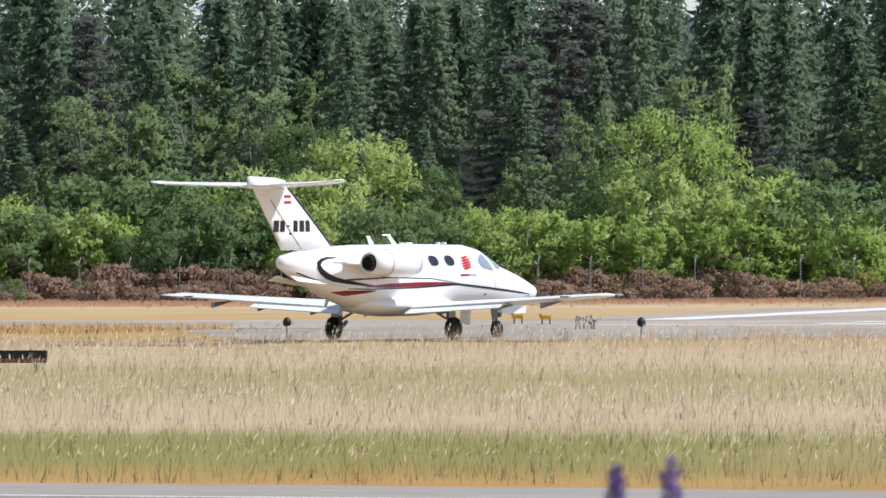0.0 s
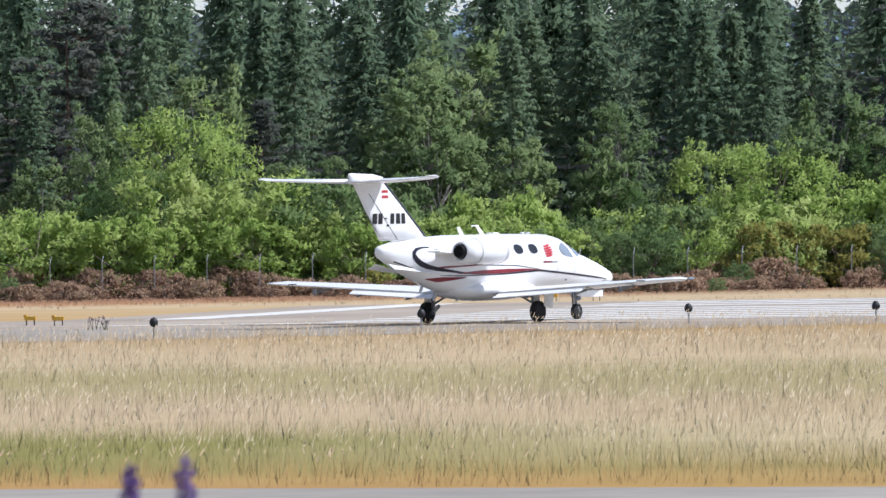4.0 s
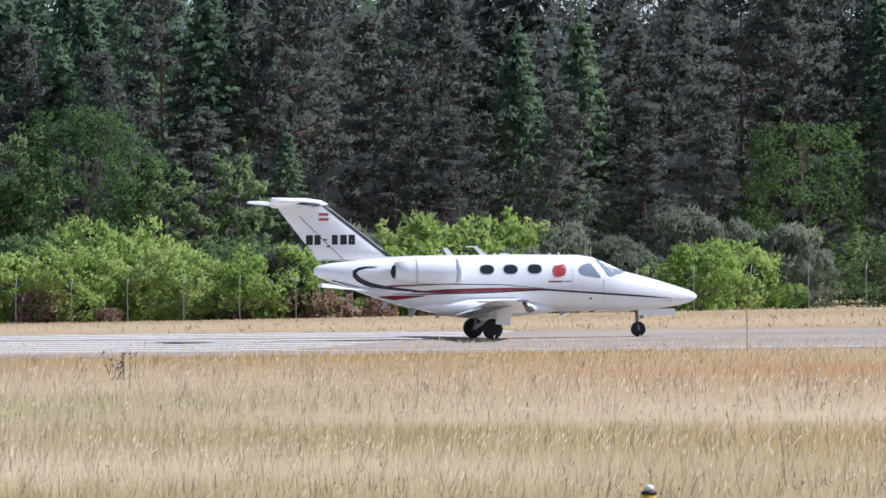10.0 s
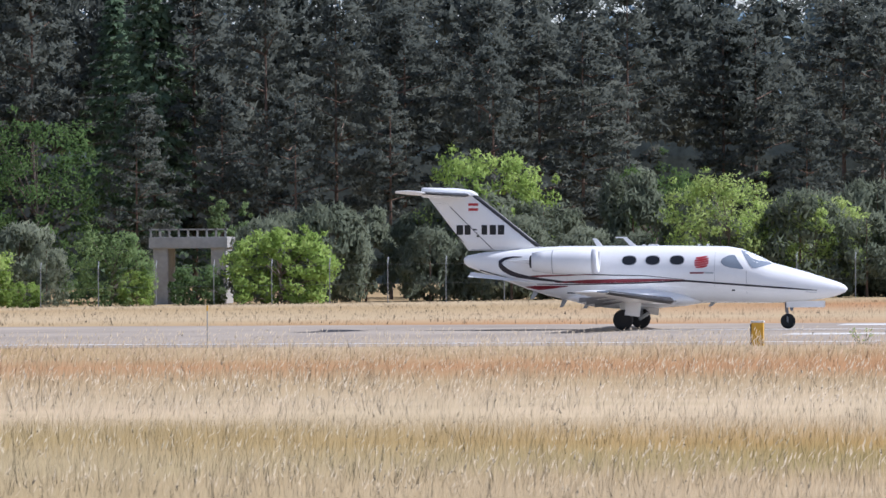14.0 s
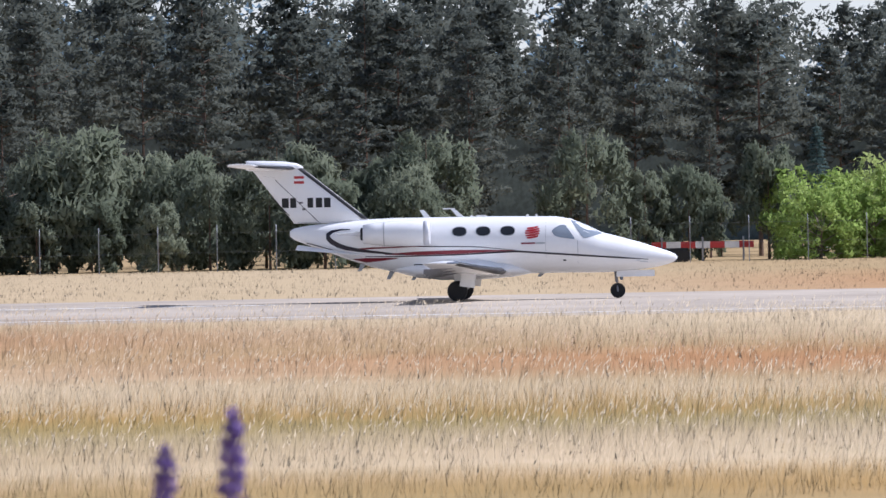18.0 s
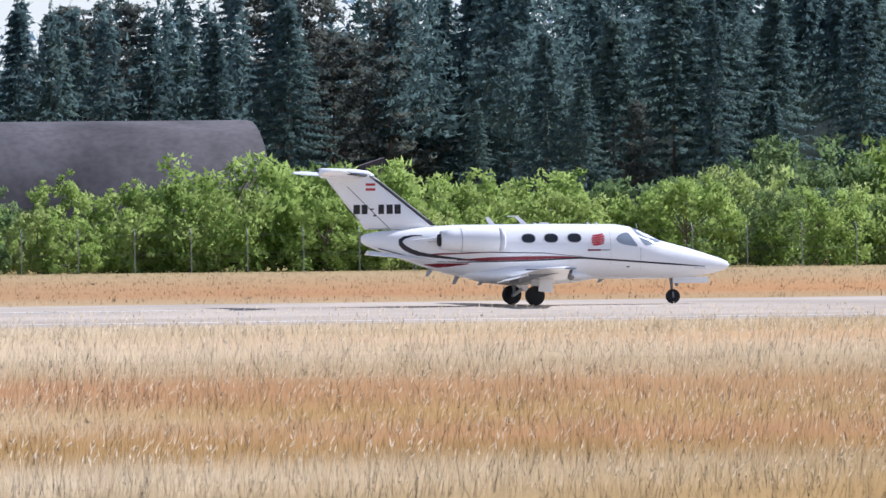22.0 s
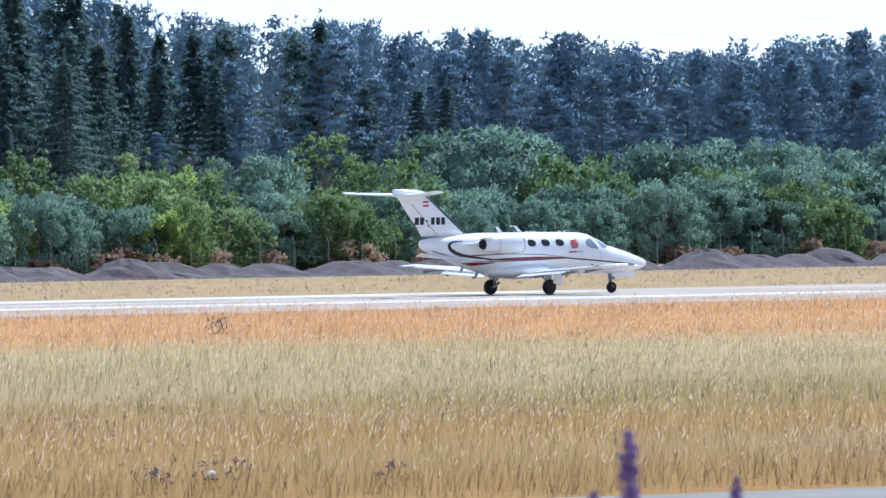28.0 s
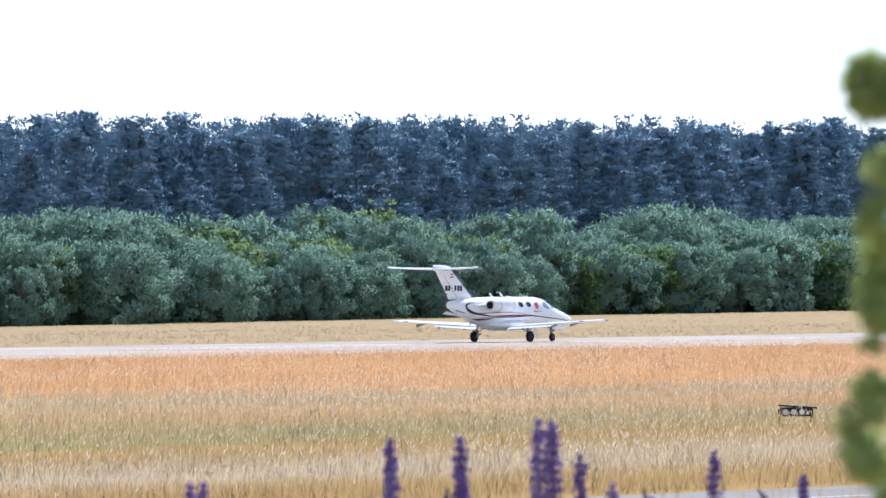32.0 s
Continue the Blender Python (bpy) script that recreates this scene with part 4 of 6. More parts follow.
def broadleaf(h, wide, n=6000, low=0.08, m=110, lift=0.45, side=0.4, leaf=0.18):
    """Boughs of leaves heaped into an uneven crown, with shoots that stand out of it."""
    z = h * rng.uniform(low, 0.90, m)
    t = (z / h - low) / (0.96 - low)
    lobes = 1 + 0.22 * np.sin(3 * (a := rng.uniform(0, 2 * np.pi, m)) + 5 * t + rng.uniform(0, 6.28)) * np.sin(7 * t + rng.uniform(0, 6.28))
    r = wide * np.sqrt(np.clip(1 - (t * 1.9 - 0.72) ** 2 * 0.62, 0.04, 1)) * rng.uniform(0.30, 1, m) ** 0.5 * lobes
    c = np.stack([r * np.cos(a), r * np.sin(a), z], 1)
    way = np.stack([np.cos(a), np.sin(a), 1.2 * t - 0.1], 1)
    rad = rng.uniform(0.4, 1.0, m) * wide * 0.24
    k = rng.integers(0, m, 26)
    up = c[k] * np.array([1.05, 1.05, 1.0]) + np.stack([rng.normal(0, 0.1, 26), rng.normal(0, 0.1, 26), rng.uniform(0.06, 0.16, 26) * h], 1)
    up = up[up[:, 2] < 1.03 * h]
    c, way, rad = np.concatenate([c, up]), np.concatenate([way, np.tile((0, 0, 1.0), (len(up), 1))]), np.concatenate([rad, np.full(len(up), 0.09 * wide)])
    limbs = [((0, 0, zz * 0.55), (x * 0.9, y * 0.9, zz), 0.05, 0.015) for (x, y, zz) in c[:14]]
    body = tufted(c, rad, way, n, leaf, 0.8, lift, side, spread=0.7, rise=0.9, slim=0.38, jitter=0.34 if leaf > 0.15 else 0.2, loose=0.8)
    return body, trunk_tris(h * 0.8, 0.010 * h, limbs)


def young_pine(h, wide, n=5200):
    """A bushy young pine, clothed to the ground with upright candles."""
    m = 70
    z = h * rng.uniform(0.05, 0.92, m) ** 0.9
    r = wide * np.sqrt(np.clip(1 - (z / h * 1.12 - 0.12) ** 2, 0.03, 1)) * rng.uniform(0.35, 1, m) ** 0.5
    a = rng.uniform(0, 2 * np.pi, m)
    c = np.stack([r * np.cos(a), r * np.sin(a), z], 1)
    way = np.stack([np.cos(a), np.sin(a), 0.9 * z / h], 1)
    body = tufted(c, rng.uniform(0.5, 1.0, m) * wide * 0.30, way, n, 0.30, 1.0, 0.35, 0.6, along=0.3, spread=0.3, rise=1.1, slim=0.20, jitter=0.25)
    return body, trunk_tris(h * 0.9, 0.016 * h)


def tree_thing(name, maker, bark, leaf, label, category, *dims, part_name="crown", stem_name="trunk"):
    root = empty(name)
    crown, stem = maker(*dims)
    tri_soup(part_name, crown, leaf, root)
    tri_soup(stem_name, stem, bark, root)
    root["height"] = float(dims[0])
    return tagged(root, label, category)


KINDS = {}
for kind, name, maker, bark, leaf, label, cat, dims in (
        ("spruce", "spruce_tree", spruce, M_BARK, F_SPRUCE, "tall dark spruce in the wood behind the airfield fence", "tree", [(17, 4.4), (15.5, 4.0), (18.0, 4.2), (14.5, 4.3), (16.5, 3.7)]),
        ("hazespruce", "spruce_tree", spruce, M_BARK, F_HAZESPRUCE, "tall blue-green, haze-tinted spruce in the wood behind the shrubs", "tree", [(17, 4.6, 14000, 0.23), (15.5, 4.0, 13000, 0.23), (18.0, 4.4, 14000, 0.23), (16.5, 3.8, 13000, 0.23)]),
        ("pine", "pine_tree", pine, M_PINEBARK, F_PINE, "tall dark pine with a bare reddish trunk in the wood", "tree", [(16, 4.0), (17.5, 3.8), (14.5, 4.2), (18, 4.4), (16.5, 3.4)]),
        ("hazepine", "pine_tree", bushy_pine, M_PINEBARK, F_HAZEPINE, "tall pine of the eastern wood, haze blue painted into its needles", "tree", [(16, 4.6, 20000, 0.10, 0.18), (17.5, 4.2, 20000, 0.14, 0.18), (14.5, 4.6, 19000, 0.10, 0.18), (18, 4.8, 21000, 0.16, 0.18)]),
        ("birch", "birch_tree", broadleaf, M_BIRCHBARK, F_BIRCH, "slender mid-green birch at the edge of the wood", "tree", [(10, 2.4), (12, 2.6), (8, 1.9)]),
        ("oak", "broadleaf_tree", broadleaf, M_BARK, F_BUSH, "rounded bright green broadleaf tree in front of the pines", "tree", [(8.5, 3.6, 9000, 0.1, 150), (10, 4.0, 10000, 0.1, 160)]),
        ("shrub", "shrub", broadleaf, M_BARK, F_BUSH, "bright green leafy shrub behind the airfield fence", "shrub", [(4.6, 2.6, 6000, 0.05), (5.6, 2.9, 6500, 0.05), (3.6, 2.4, 5000, 0.04), (4.2, 3.2, 6500, 0.04), (5.0, 2.2, 5500, 0.04)]),
        ("dull", "willow_shrub", broadleaf, M_BARK, F_DULL, "dull green leafy shrub at the foot of the wood", "shrub", [(5.0, 2.8, 6000, 0.05), (6.5, 3.2, 6500, 0.05), (4.0, 2.5, 5000, 0.04)]),
        ("hazeshrub", "sallow_shrub", broadleaf, M_BARK, F_HAZESHRUB, "leafy shrub tinted with haze at the foot of the eastern wood", "shrub", [(5.0, 2.8, 17000, 0.03, 130, 0.1, 1.8, 0.125), (6.5, 3.0, 18000, 0.03, 130, 0.1, 1.8, 0.125), (4.0, 2.7, 15000, 0.03, 130, 0.1, 1.8, 0.125)]),
        ("dry", "dry_shrub", broadleaf, M_BARK, F_DRY, "low brown half-dry shrub along the fence", "shrub", [(1.4, 1.6, 1800, 0.03), (1.9, 1.8, 2000, 0.03)]),
        ("ypine", "young_pine_tree", young_pine, M_PINEBARK, F_YPINE, "young grey-green pine in front of the wood", "tree", [(5.5, 2.5), (6.5, 2.7), (4.5, 2.2), (6.0, 2.0)]),
        ("alder", "alder_tree", broadleaf, M_BARK, F_ALDER, "dark green broadleaf tree among the pines", "tree", [(13, 4.2, 10000, 0.1, 160), (11, 3.6, 9000, 0.1, 150)]),
        ("amber", "amber_shrub", broadleaf, M_BARK, F_AMBER, "olive-amber leafy shrub behind the fence", "shrub", [(3.4, 2.3, 4500, 0.06)])):
    KINDS[kind] = [tree_thing(name, maker, bark, leaf, label, cat, *d) for d in dims]
GROUPS = {"hazeshrub": "grey-green shrubs of the eastern wood", "hazespruce": "blue-green spruces of the wood", "spruce": "spruces of the wood", "pine": "pines of the wood", "hazepine": "pines of the eastern wood", "birch": "birches at the wood's edge", "oak": "broadleaf trees", "shrub": "shrubs along the fence", "dull": "dull shrubs along the fence", "ypine": "young pines along the fence", "dry": "dry shrubs along the fence", "amber": "amber shrubs along the fence", "alder": "dark broadleaf trees"}
for kind, obs in KINDS.items():
    for ob in obs:
        tagged(ob, group=GROUPS[kind])
USED = set()

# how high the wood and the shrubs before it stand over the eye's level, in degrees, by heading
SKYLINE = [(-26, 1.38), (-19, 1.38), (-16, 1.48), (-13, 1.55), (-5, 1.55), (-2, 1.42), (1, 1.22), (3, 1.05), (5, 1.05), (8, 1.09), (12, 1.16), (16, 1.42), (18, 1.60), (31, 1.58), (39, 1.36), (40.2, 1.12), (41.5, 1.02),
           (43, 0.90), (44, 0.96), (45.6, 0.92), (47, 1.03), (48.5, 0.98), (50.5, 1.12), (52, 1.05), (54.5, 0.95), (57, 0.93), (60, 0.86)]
BUSHLINE = [(-26, 0.17), (-19, 0.14), (-17, 0.03), (-13, 0.0), (-11, 0.0), (-9, 0.12), (-6, 0.20), (-3, 0.28), (1, 0.25), (3, 0.22), (10, 0.15), (14, 0.14), (18, 0.20), (24, 0.26), (28, 0.23), (41, 0.24), (46, 0.28), (52, 0.33), (60, 0.35)]


def line_height(table, x, y):
    """The height over the ground at x, y that reaches the given line as seen from the bank."""
    a = math.degrees(math.atan2(x, y))
    return EYE_Z + math.hypot(x, y) * math.tan(radians(float(np.interp(a, [p[0] for p in table], [p[1] for p in table])))) - float(ground_z(y, x))


def plant(kind, x, y, scale=1.0, height=None):
    """Sets a tree of the kind at x, y, turned and sized a little at random, or grown to a height."""
    src = KINDS[kind][int(rng.integers(len(KINDS[kind])))]
    s = height / src["height"] if height else scale * rng.uniform(0.88, 1.12)
    m = pose(x, y, float(ground_z(y, x)) - 0.05, 0, 0, rng.uniform(0, 360))
    ob = src
    if src in USED:
        ob = copy_thing(src, m)
    USED.add(src)
    ob.matrix_basis = m
    w = s * rng.uniform(0.88, 1.25)
    ob.scale = (w, w, s)
    return ob


def pick(mix):
    ks = list(mix)
    p = np.array([mix[k] for k in ks], float)
    return ks[int(rng.choice(len(ks), p=p / p.sum()))]


# stretches of the wood along the fence: x from, to, front plants, storey between, wood behind
WOOD = [(-262, -150, {"shrub": 6, "dull": 3, "amber": 0.3}, {"birch": 6, "oak": 1, "alder": 1}, {"spruce": 7, "birch": 2, "pine": 1}),
        (-150, -118, {"shrub": 5, "dull": 3, "amber": 0.3}, {"birch": 3, "alder": 3}, {"pine": 6, "spruce": 3, "birch": 0.5}),
        (-118, -84, {"shrub": 3, "dull": 0.5, "ypine": 6, "amber": 0.4}, {}, {"pine": 8, "alder": 1, "spruce": 1}),
        (-84, -52, {"ypine": 7, "shrub": 1}, {}, {"pine": 8, "alder": 1}),
        (-52, 6, {"ypine": 9}, {}, {"pine": 7, "alder": 1}),
        (6, 27, {"ypine": 6, "dull": 1}, {}, {"pine": 6}),
        (27, 72, {"shrub": 6, "dull": 2}, {}, {"pine": 2.5, "hazespruce": 7}),
        (72, 150, {"shrub": 8, "dull": 1}, {}, {"hazespruce": 7, "pine": 2}),
        (150, 300, {"shrub": 9, "dull": 0.4}, {"birch": 3, "shrub": 3, "dull": 2}, {"hazespruce": 9, "pine": 0.4}),
        (300, 380, {"shrub": 6, "dull": 3}, {"birch": 4, "shrub": 2, "dull": 2}, {"hazespruce": 8, "spruce": 1}),
        (380, 440, {"shrub": 2, "dull": 5, "hazeshrub": 3}, {"birch": 4, "shrub": 2, "dull": 2}, {"hazespruce": 9, "hazepine": 1}),
        (440, 480, {"hazeshrub": 5, "dull": 2}, {"birch": 1, "hazeshrub": 5}, {"hazepine": 2, "hazespruce": 7}),
        (480, 530, {"hazeshrub": 6, "dull": 1}, {"hazeshrub": 5}, {"hazepine": 8}),
        (530, 700, {"hazeshrub": 6, "dull": 1}, {"hazeshrub": 6, "dull": 0.5}, {"hazepine": 8}),
        (700, 960, {"hazeshrub": 6, "dull": 1}, {"hazeshrub": 6, "dull": 0.5}, {"hazepine": 8})]
GAPS = [(127, 137, 538, 556), (-84, -73.8, 503.5, 520), (70, 134, 522, 582), (596, 700, 498, 552), (9, 27, 500, 511)]


def clear(x, y):
    return not any(a < x < b and c < y < d for a, b, c, d in GAPS)


for x0, x1, front, storey, back in WOOD:
    step = 3.0 if x0 < 440 else 4.0
    rows = [(507, front, BUSHLINE, 0.55, 0.86, step), (513, front, BUSHLINE, 0.74, 1.12, step * 1.05), (530, back, SKYLINE, 0.52, 0.86, step * 1.7), (540, back, SKYLINE, 0.78, 1.03, step * (1.35 if x0 < 440 else 1.0))]
    if storey:
        rows.insert(2, (522, storey, SKYLINE, 0.42, 0.68, step * (1.1 if x0 < -120 else 2.2)))
    for y, mix, table, lo, hi, st in rows:
        x = x0 + rng.uniform(0, st)
        while x < x1:
            xx, yy = x + rng.normal(0, 0.6), y + rng.normal(0, 1.5)
            if clear(xx, yy):
                kind = pick(mix)
                grow = line_height(table, xx, yy) * (lo + (hi - lo) * rng.uniform() ** 1.5) * ({"birch": 0.85, "alder": 0.66}.get(kind, 1.0) if y > 525 else 1.0)
                plant(kind, xx, yy, height=min(grow, 7.4 if x < 440 else 11.0) if kind in ("shrub", "dull", "hazeshrub") else grow)
            x += st * rng.uniform(0.7, 1.3)

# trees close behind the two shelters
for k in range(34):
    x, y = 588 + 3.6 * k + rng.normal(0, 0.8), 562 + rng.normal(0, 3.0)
    plant("hazepine", x, y, height=line_height(SKYLINE, x, y) * rng.uniform(0.84, 1.0))
for k in range(34):
    for dy, lo in ((590, 0.80), (604, 0.88)):
        x, y = 62 + 2.8 * k + rng.normal(0, 0.6), dy + rng.normal(0, 3.0)
        plant(pick({"hazespruce": 6, "pine": 2}), x, y, height=line_height(SKYLINE, x, y) * rng.uniform(lo, 1.08))
# single trees that stand out before the wood
for kind, x, y, sc in (("oak", -49, 505.5, 0.74), ("oak", -44.5, 505.5, 0.70), ("oak", -62.8, 515, 0.92), ("birch", -77.6, 524, 0.72), ("alder", -37, 527, 1.0), ("alder", -31, 528, 1.05), ("alder", -22, 527, 0.95),
                       ("shrub", -92.9, 505, 0.6), ("shrub", -85.7, 505, 0.45), ("shrub", -79.8, 505, 0.42), ("shrub", -101, 505, 0.7), ("shrub", -113, 505, 0.9), ("shrub", -116, 505, 0.8), ("shrub", -124, 505, 0.9),
                       ("dull", -81.2, 505.5, 0.60), ("dull", -76.6, 505.5, 0.62), ("ypine", -73.5, 507, 0.9), ("amber", -169.2, 505, 0.5), ("amber", -147.5, 506, 1.15), ("amber", -143.8, 507, 1.0), ("oak", -150, 517, 0.9), ("alder", -160, 519, 0.62), ("alder", -186, 514, 0.55)):
    plant(kind, x, y, sc)

# low dry scrub in front
for x0, x1, st in ((-250, -150, 2.6), (-150, -100, 5.0), (330, 520, 4.5)):
    x = x0
    while x < x1:
        plant("dry", x, 503.5 + rng.normal(0, 1.2), rng.uniform(0.6, 1.05))
        x += st * rng.uniform(0.5, 1.5)

# low heath with a few green seedlings in the far western field
for k in range(150):
    x, y = rng.uniform(-245, -112), rng.uniform(440, 499)
    if x / y < -0.265:
        plant("dry" if k % 6 else "dull", x, y, rng.uniform(0.28, 0.60) if k % 6 else rng.uniform(0.14, 0.24))

# deeper wood, one mass of crowns for each stretch: a close row, then the rest
def deep_wood(x0, x1, makers, leaf, label):
    tris, nrms = [], []

    def add(tri, nrm, x, y, h, lo, hi, keep):
        s, a = line_height(SKYLINE, x, y) * (lo + (hi - lo) * rng.uniform() ** 1.8) / h, rng.uniform(0, 6.28)
        r = np.array([[np.cos(a), np.sin(a), 0], [-np.sin(a), np.cos(a), 0], [0, 0, 1]])
        k = rng.permutation(len(tri))[:keep]
        tris.append(tri[k] @ r * s + np.array([x, y, float(ground_z(y, x))]))
        nrms.append(nrm[k] @ r)

    for maker, h, w in makers:
        tri, nrm = maker(h, w, 3600)[0]
        upper = tri[:, :, 2].mean(1) > 0.45 * h
        tri, nrm = tri[upper], nrm[upper]
        mid = tri.mean(1)[:, None]
        tri = mid + (tri - mid) * 1.5
        n = int((x1 - x0) / 3.1 / len(makers))
        for i in range(n):
            x, y = x0 + (x1 - x0) * (i + 0.5) / n + rng.normal(0, 2.0), 551 + rng.normal(0, 2.5)
            if clear(x, y):
                add(tri, nrm, x, y, h, 0.92, 1.05, 1500)
        for i in range(int((x1 - x0) * 1.7 / len(makers))):
            x, y = rng.uniform(x0, x1), rng.uniform(562, 660)
            if clear(x, y):
                add(tri, nrm, x, y, h, 0.93, 1.04, 480)
    tagged(tri_soup("deep_wood", (np.concatenate(tris), np.concatenate(nrms)), leaf), label, "woodland", kind="stuff")


deep_wood(-300, -130, ((spruce, 17, 4.2), (spruce, 16, 3.8), (pine, 17, 3.8)), F_SPRUCE, "green crowns of conifers deeper in the western wood")
deep_wood(-130, 60, ((pine, 17, 3.8), (pine, 16, 3.6)), F_PINE, "dark crowns of pines deeper in the wood")
deep_wood(60, 475, ((spruce, 17, 4.2), (spruce, 16, 3.8), (pine, 17, 3.8)), F_HAZESPRUCE, "blue-green, haze-tinted crowns of spruces deeper in the wood")
deep_wood(475, 1080, ((bushy_pine, 17, 3.8), (bushy_pine, 16, 3.6)), F_HAZEPINE, "crowns of pines deeper in the eastern wood, tinted with haze")


# backdrop sheet added behind the wood, its top cut into spires of varied height and width
cols, high = [], []
x = -700.0
while x < 1720:
    w = rng.uniform(1.6, 3.4)
    tall = line_height(SKYLINE, x, 693) + float(ground_z(693, x)) - 4.6 + rng.normal(0, 0.5)
    for f, d in ((0.0, 1.3), (0.22, 0.8), (0.36, 0.4), (0.5, 0.0), (0.62, 0.4), (0.80, 0.9)):
        cols.append(x + w * f)
        high.append(tall - d * rng.uniform(0.75, 1.15) * w / 2.6)
    x += w
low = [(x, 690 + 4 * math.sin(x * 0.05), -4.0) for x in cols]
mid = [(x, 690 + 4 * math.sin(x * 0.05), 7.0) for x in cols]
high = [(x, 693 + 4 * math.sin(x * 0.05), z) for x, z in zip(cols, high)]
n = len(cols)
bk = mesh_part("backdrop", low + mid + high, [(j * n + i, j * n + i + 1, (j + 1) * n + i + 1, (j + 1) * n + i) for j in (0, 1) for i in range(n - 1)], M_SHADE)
# Fringe added to hide the sheet's upper edge, in the needles coloured for haze.
fringe = np.array(high)[rng.integers(0, n, 84000)]
fringe = fringe + np.stack([rng.normal(0, 0.5, 84000), rng.uniform(-3.5, -1.0, 84000), 2.4 - 8.0 * rng.uniform(0, 1, 84000) ** 1.3], 1)
tagged(tri_soup("crest_foliage", sprays(fringe, 0.46, rng.normal(0, 0.5, (84000, 3)) + np.array([0.0, -0.5, 0.8])), F_HAZEPINE), "haze-tinted needles along the far crest of the wood", "woodland", kind="stuff")
tagged(bk, "dark green backdrop sheet closing the gaps behind the wood", "woodland", kind="structure")


# ---- grass ----
def sward(tri):
    """Loose blades with the shading of the sward that they make up."""
    mid = tri.mean(1)
    g = np.cross(tri[:, 1] - tri[:, 0], tri[:, 2] - tri[:, 0])
    turn = g[:, 0] * mid[:, 0] + g[:, 1] * mid[:, 1] > 0
    tri[turn] = tri[turn][:, [0, 2, 1]]
    return tri, unit(np.array([0.0, -0.2, 1.0]) + rng.normal(0, 0.14, (len(tri), 3)))


def blades(n_target, y0, y1, ang0, ang1, h, w, per, lean=0.25, keep=None):
    """Blades of grass in tufts over the field between two sight lines."""
    t = rng.uniform(0, 1, n_target)
    y = np.sqrt(y0 ** 2 + t * (y1 ** 2 - y0 ** 2))
    x = y * (math.tan(radians(ang0)) + (math.tan(radians(ang1)) - math.tan(radians(ang0))) * rng.uniform(0, 1, n_target))
    if keep is not None:
        k = keep(x, y)
        x, y = x[k], y[k]
    x, y = np.repeat(x, per), np.repeat(y, per)
    n = len(x)
    x = x + rng.normal(0, 0.16, n)
    y = y + rng.normal(0, 0.16, n)
    z = ground_z(y, x)
    patch = 0.8 + 0.35 * np.sin(x * 0.11 + 2 * np.sin(y * 0.07)) * np.sin(y * 0.19 + 1.5 * np.sin(x * 0.05))
    hh = h * rng.uniform(0.5, 1.15, n) * patch
    ww = w * rng.uniform(0.6, 1.4, n)
    a = rng.uniform(0, np.pi, n)
    lx, ly = rng.normal(0, lean, n) * hh + 0.10 * hh, rng.normal(0, lean, n) * hh
    p0 = np.stack([x - ww * np.cos(a), y - ww * np.sin(a), z - 0.02], 1)
    p1 = np.stack([x + ww * np.cos(a), y + ww * np.sin(a), z - 0.02], 1)
    p2 = np.stack([x + lx, y + ly, z + hh], 1)
    return sward(np.stack([p0, p1, p2], 1))


def road_far(x):
    return np.interp(x, [p[0] for p in ROAD], [p[1] for p in ROAD])


def taxi_near(x):
    return np.interp(x, [-420, -150, -110, -85, -68, -60, -45, -44], [214, 215, 217, 222, 234, 240, 245.8, 246])


def in_meadow(x, y):
    return (y > road_far(x) + 0.4) & (y < taxi_near(x) - 0.3)


near_grass = joined(blades(14000, 86, 116, 36, 61, 0.42, 0.0045, 8, keep=in_meadow), blades(140000, 86, 245, -25, 61, 0.40, 0.0052, 8, keep=in_meadow), blades(75000, 86, 165, -25, 61, 0.42, 0.0042, 8, keep=in_meadow))
tagged(tri_soup("meadow_grass", near_grass, M_GRASS), "tall dry meadow grass in straw, rust and green drifts", "grass", kind="stuff")


def seed_heads(n_target, y0, y1, h, size):
    """Pale plump ears that nod over the grass, thicker in some patches."""
    t = rng.uniform(0, 1, n_target)
    y = np.sqrt(y0 ** 2 + t * (y1 ** 2 - y0 ** 2))
    x = y * rng.uniform(math.tan(radians(-25)), math.tan(radians(61)), n_target)
    keep = in_meadow(x, y) & (rng.uniform(0, 1, n_target) < 0.55 + 0.45 * np.sin(x * 0.21 + 2 * np.sin(y * 0.05)) * np.sin(y * 0.33 + np.sin(x * 0.07)))
    x, y = x[keep], y[keep]
    n = len(x)
    z = ground_z(y, x) + h * rng.uniform(0.75, 1.25, n)
    tilt = rng.normal(0.35, 0.3, n)
    d = np.stack([np.sin(tilt), rng.normal(0, 0.3, n), np.cos(tilt)], 1) * (size * rng.uniform(0.6, 1.3, n))[:, None]
    a = rng.uniform(0, np.pi, n)
    side = np.stack([np.cos(a), np.sin(a), np.zeros(n)], 1) * (size * 0.13)
    c = np.stack([x, y, z], 1)
    return sward(np.concatenate([np.stack([c - side, c + side, c + d], 1), np.stack([c + side, c - side, c - d * 0.5], 1)]))


tagged(tri_soup("seed_heads", seed_heads(300000, 86, 245, 0.38, 0.085), M_HEADS), "pale nodding seed heads over the meadow grass", "grass", kind="stuff")
far_grass = blades(90000, 295, 503, -25, 61, 0.15, 0.016, 5, keep=lambda x, y: y > 294.5)
tagged(tri_soup("far_grass", far_grass, M_GRASS), "dry straw-coloured grass between runway and fence", "grass", kind="stuff")
island = blades(5000, 235, 247, -27, -20.5, 0.25, 0.014, 5, keep=lambda x, y: (x < -100) & (y > 235.5) & (y < 245.5))
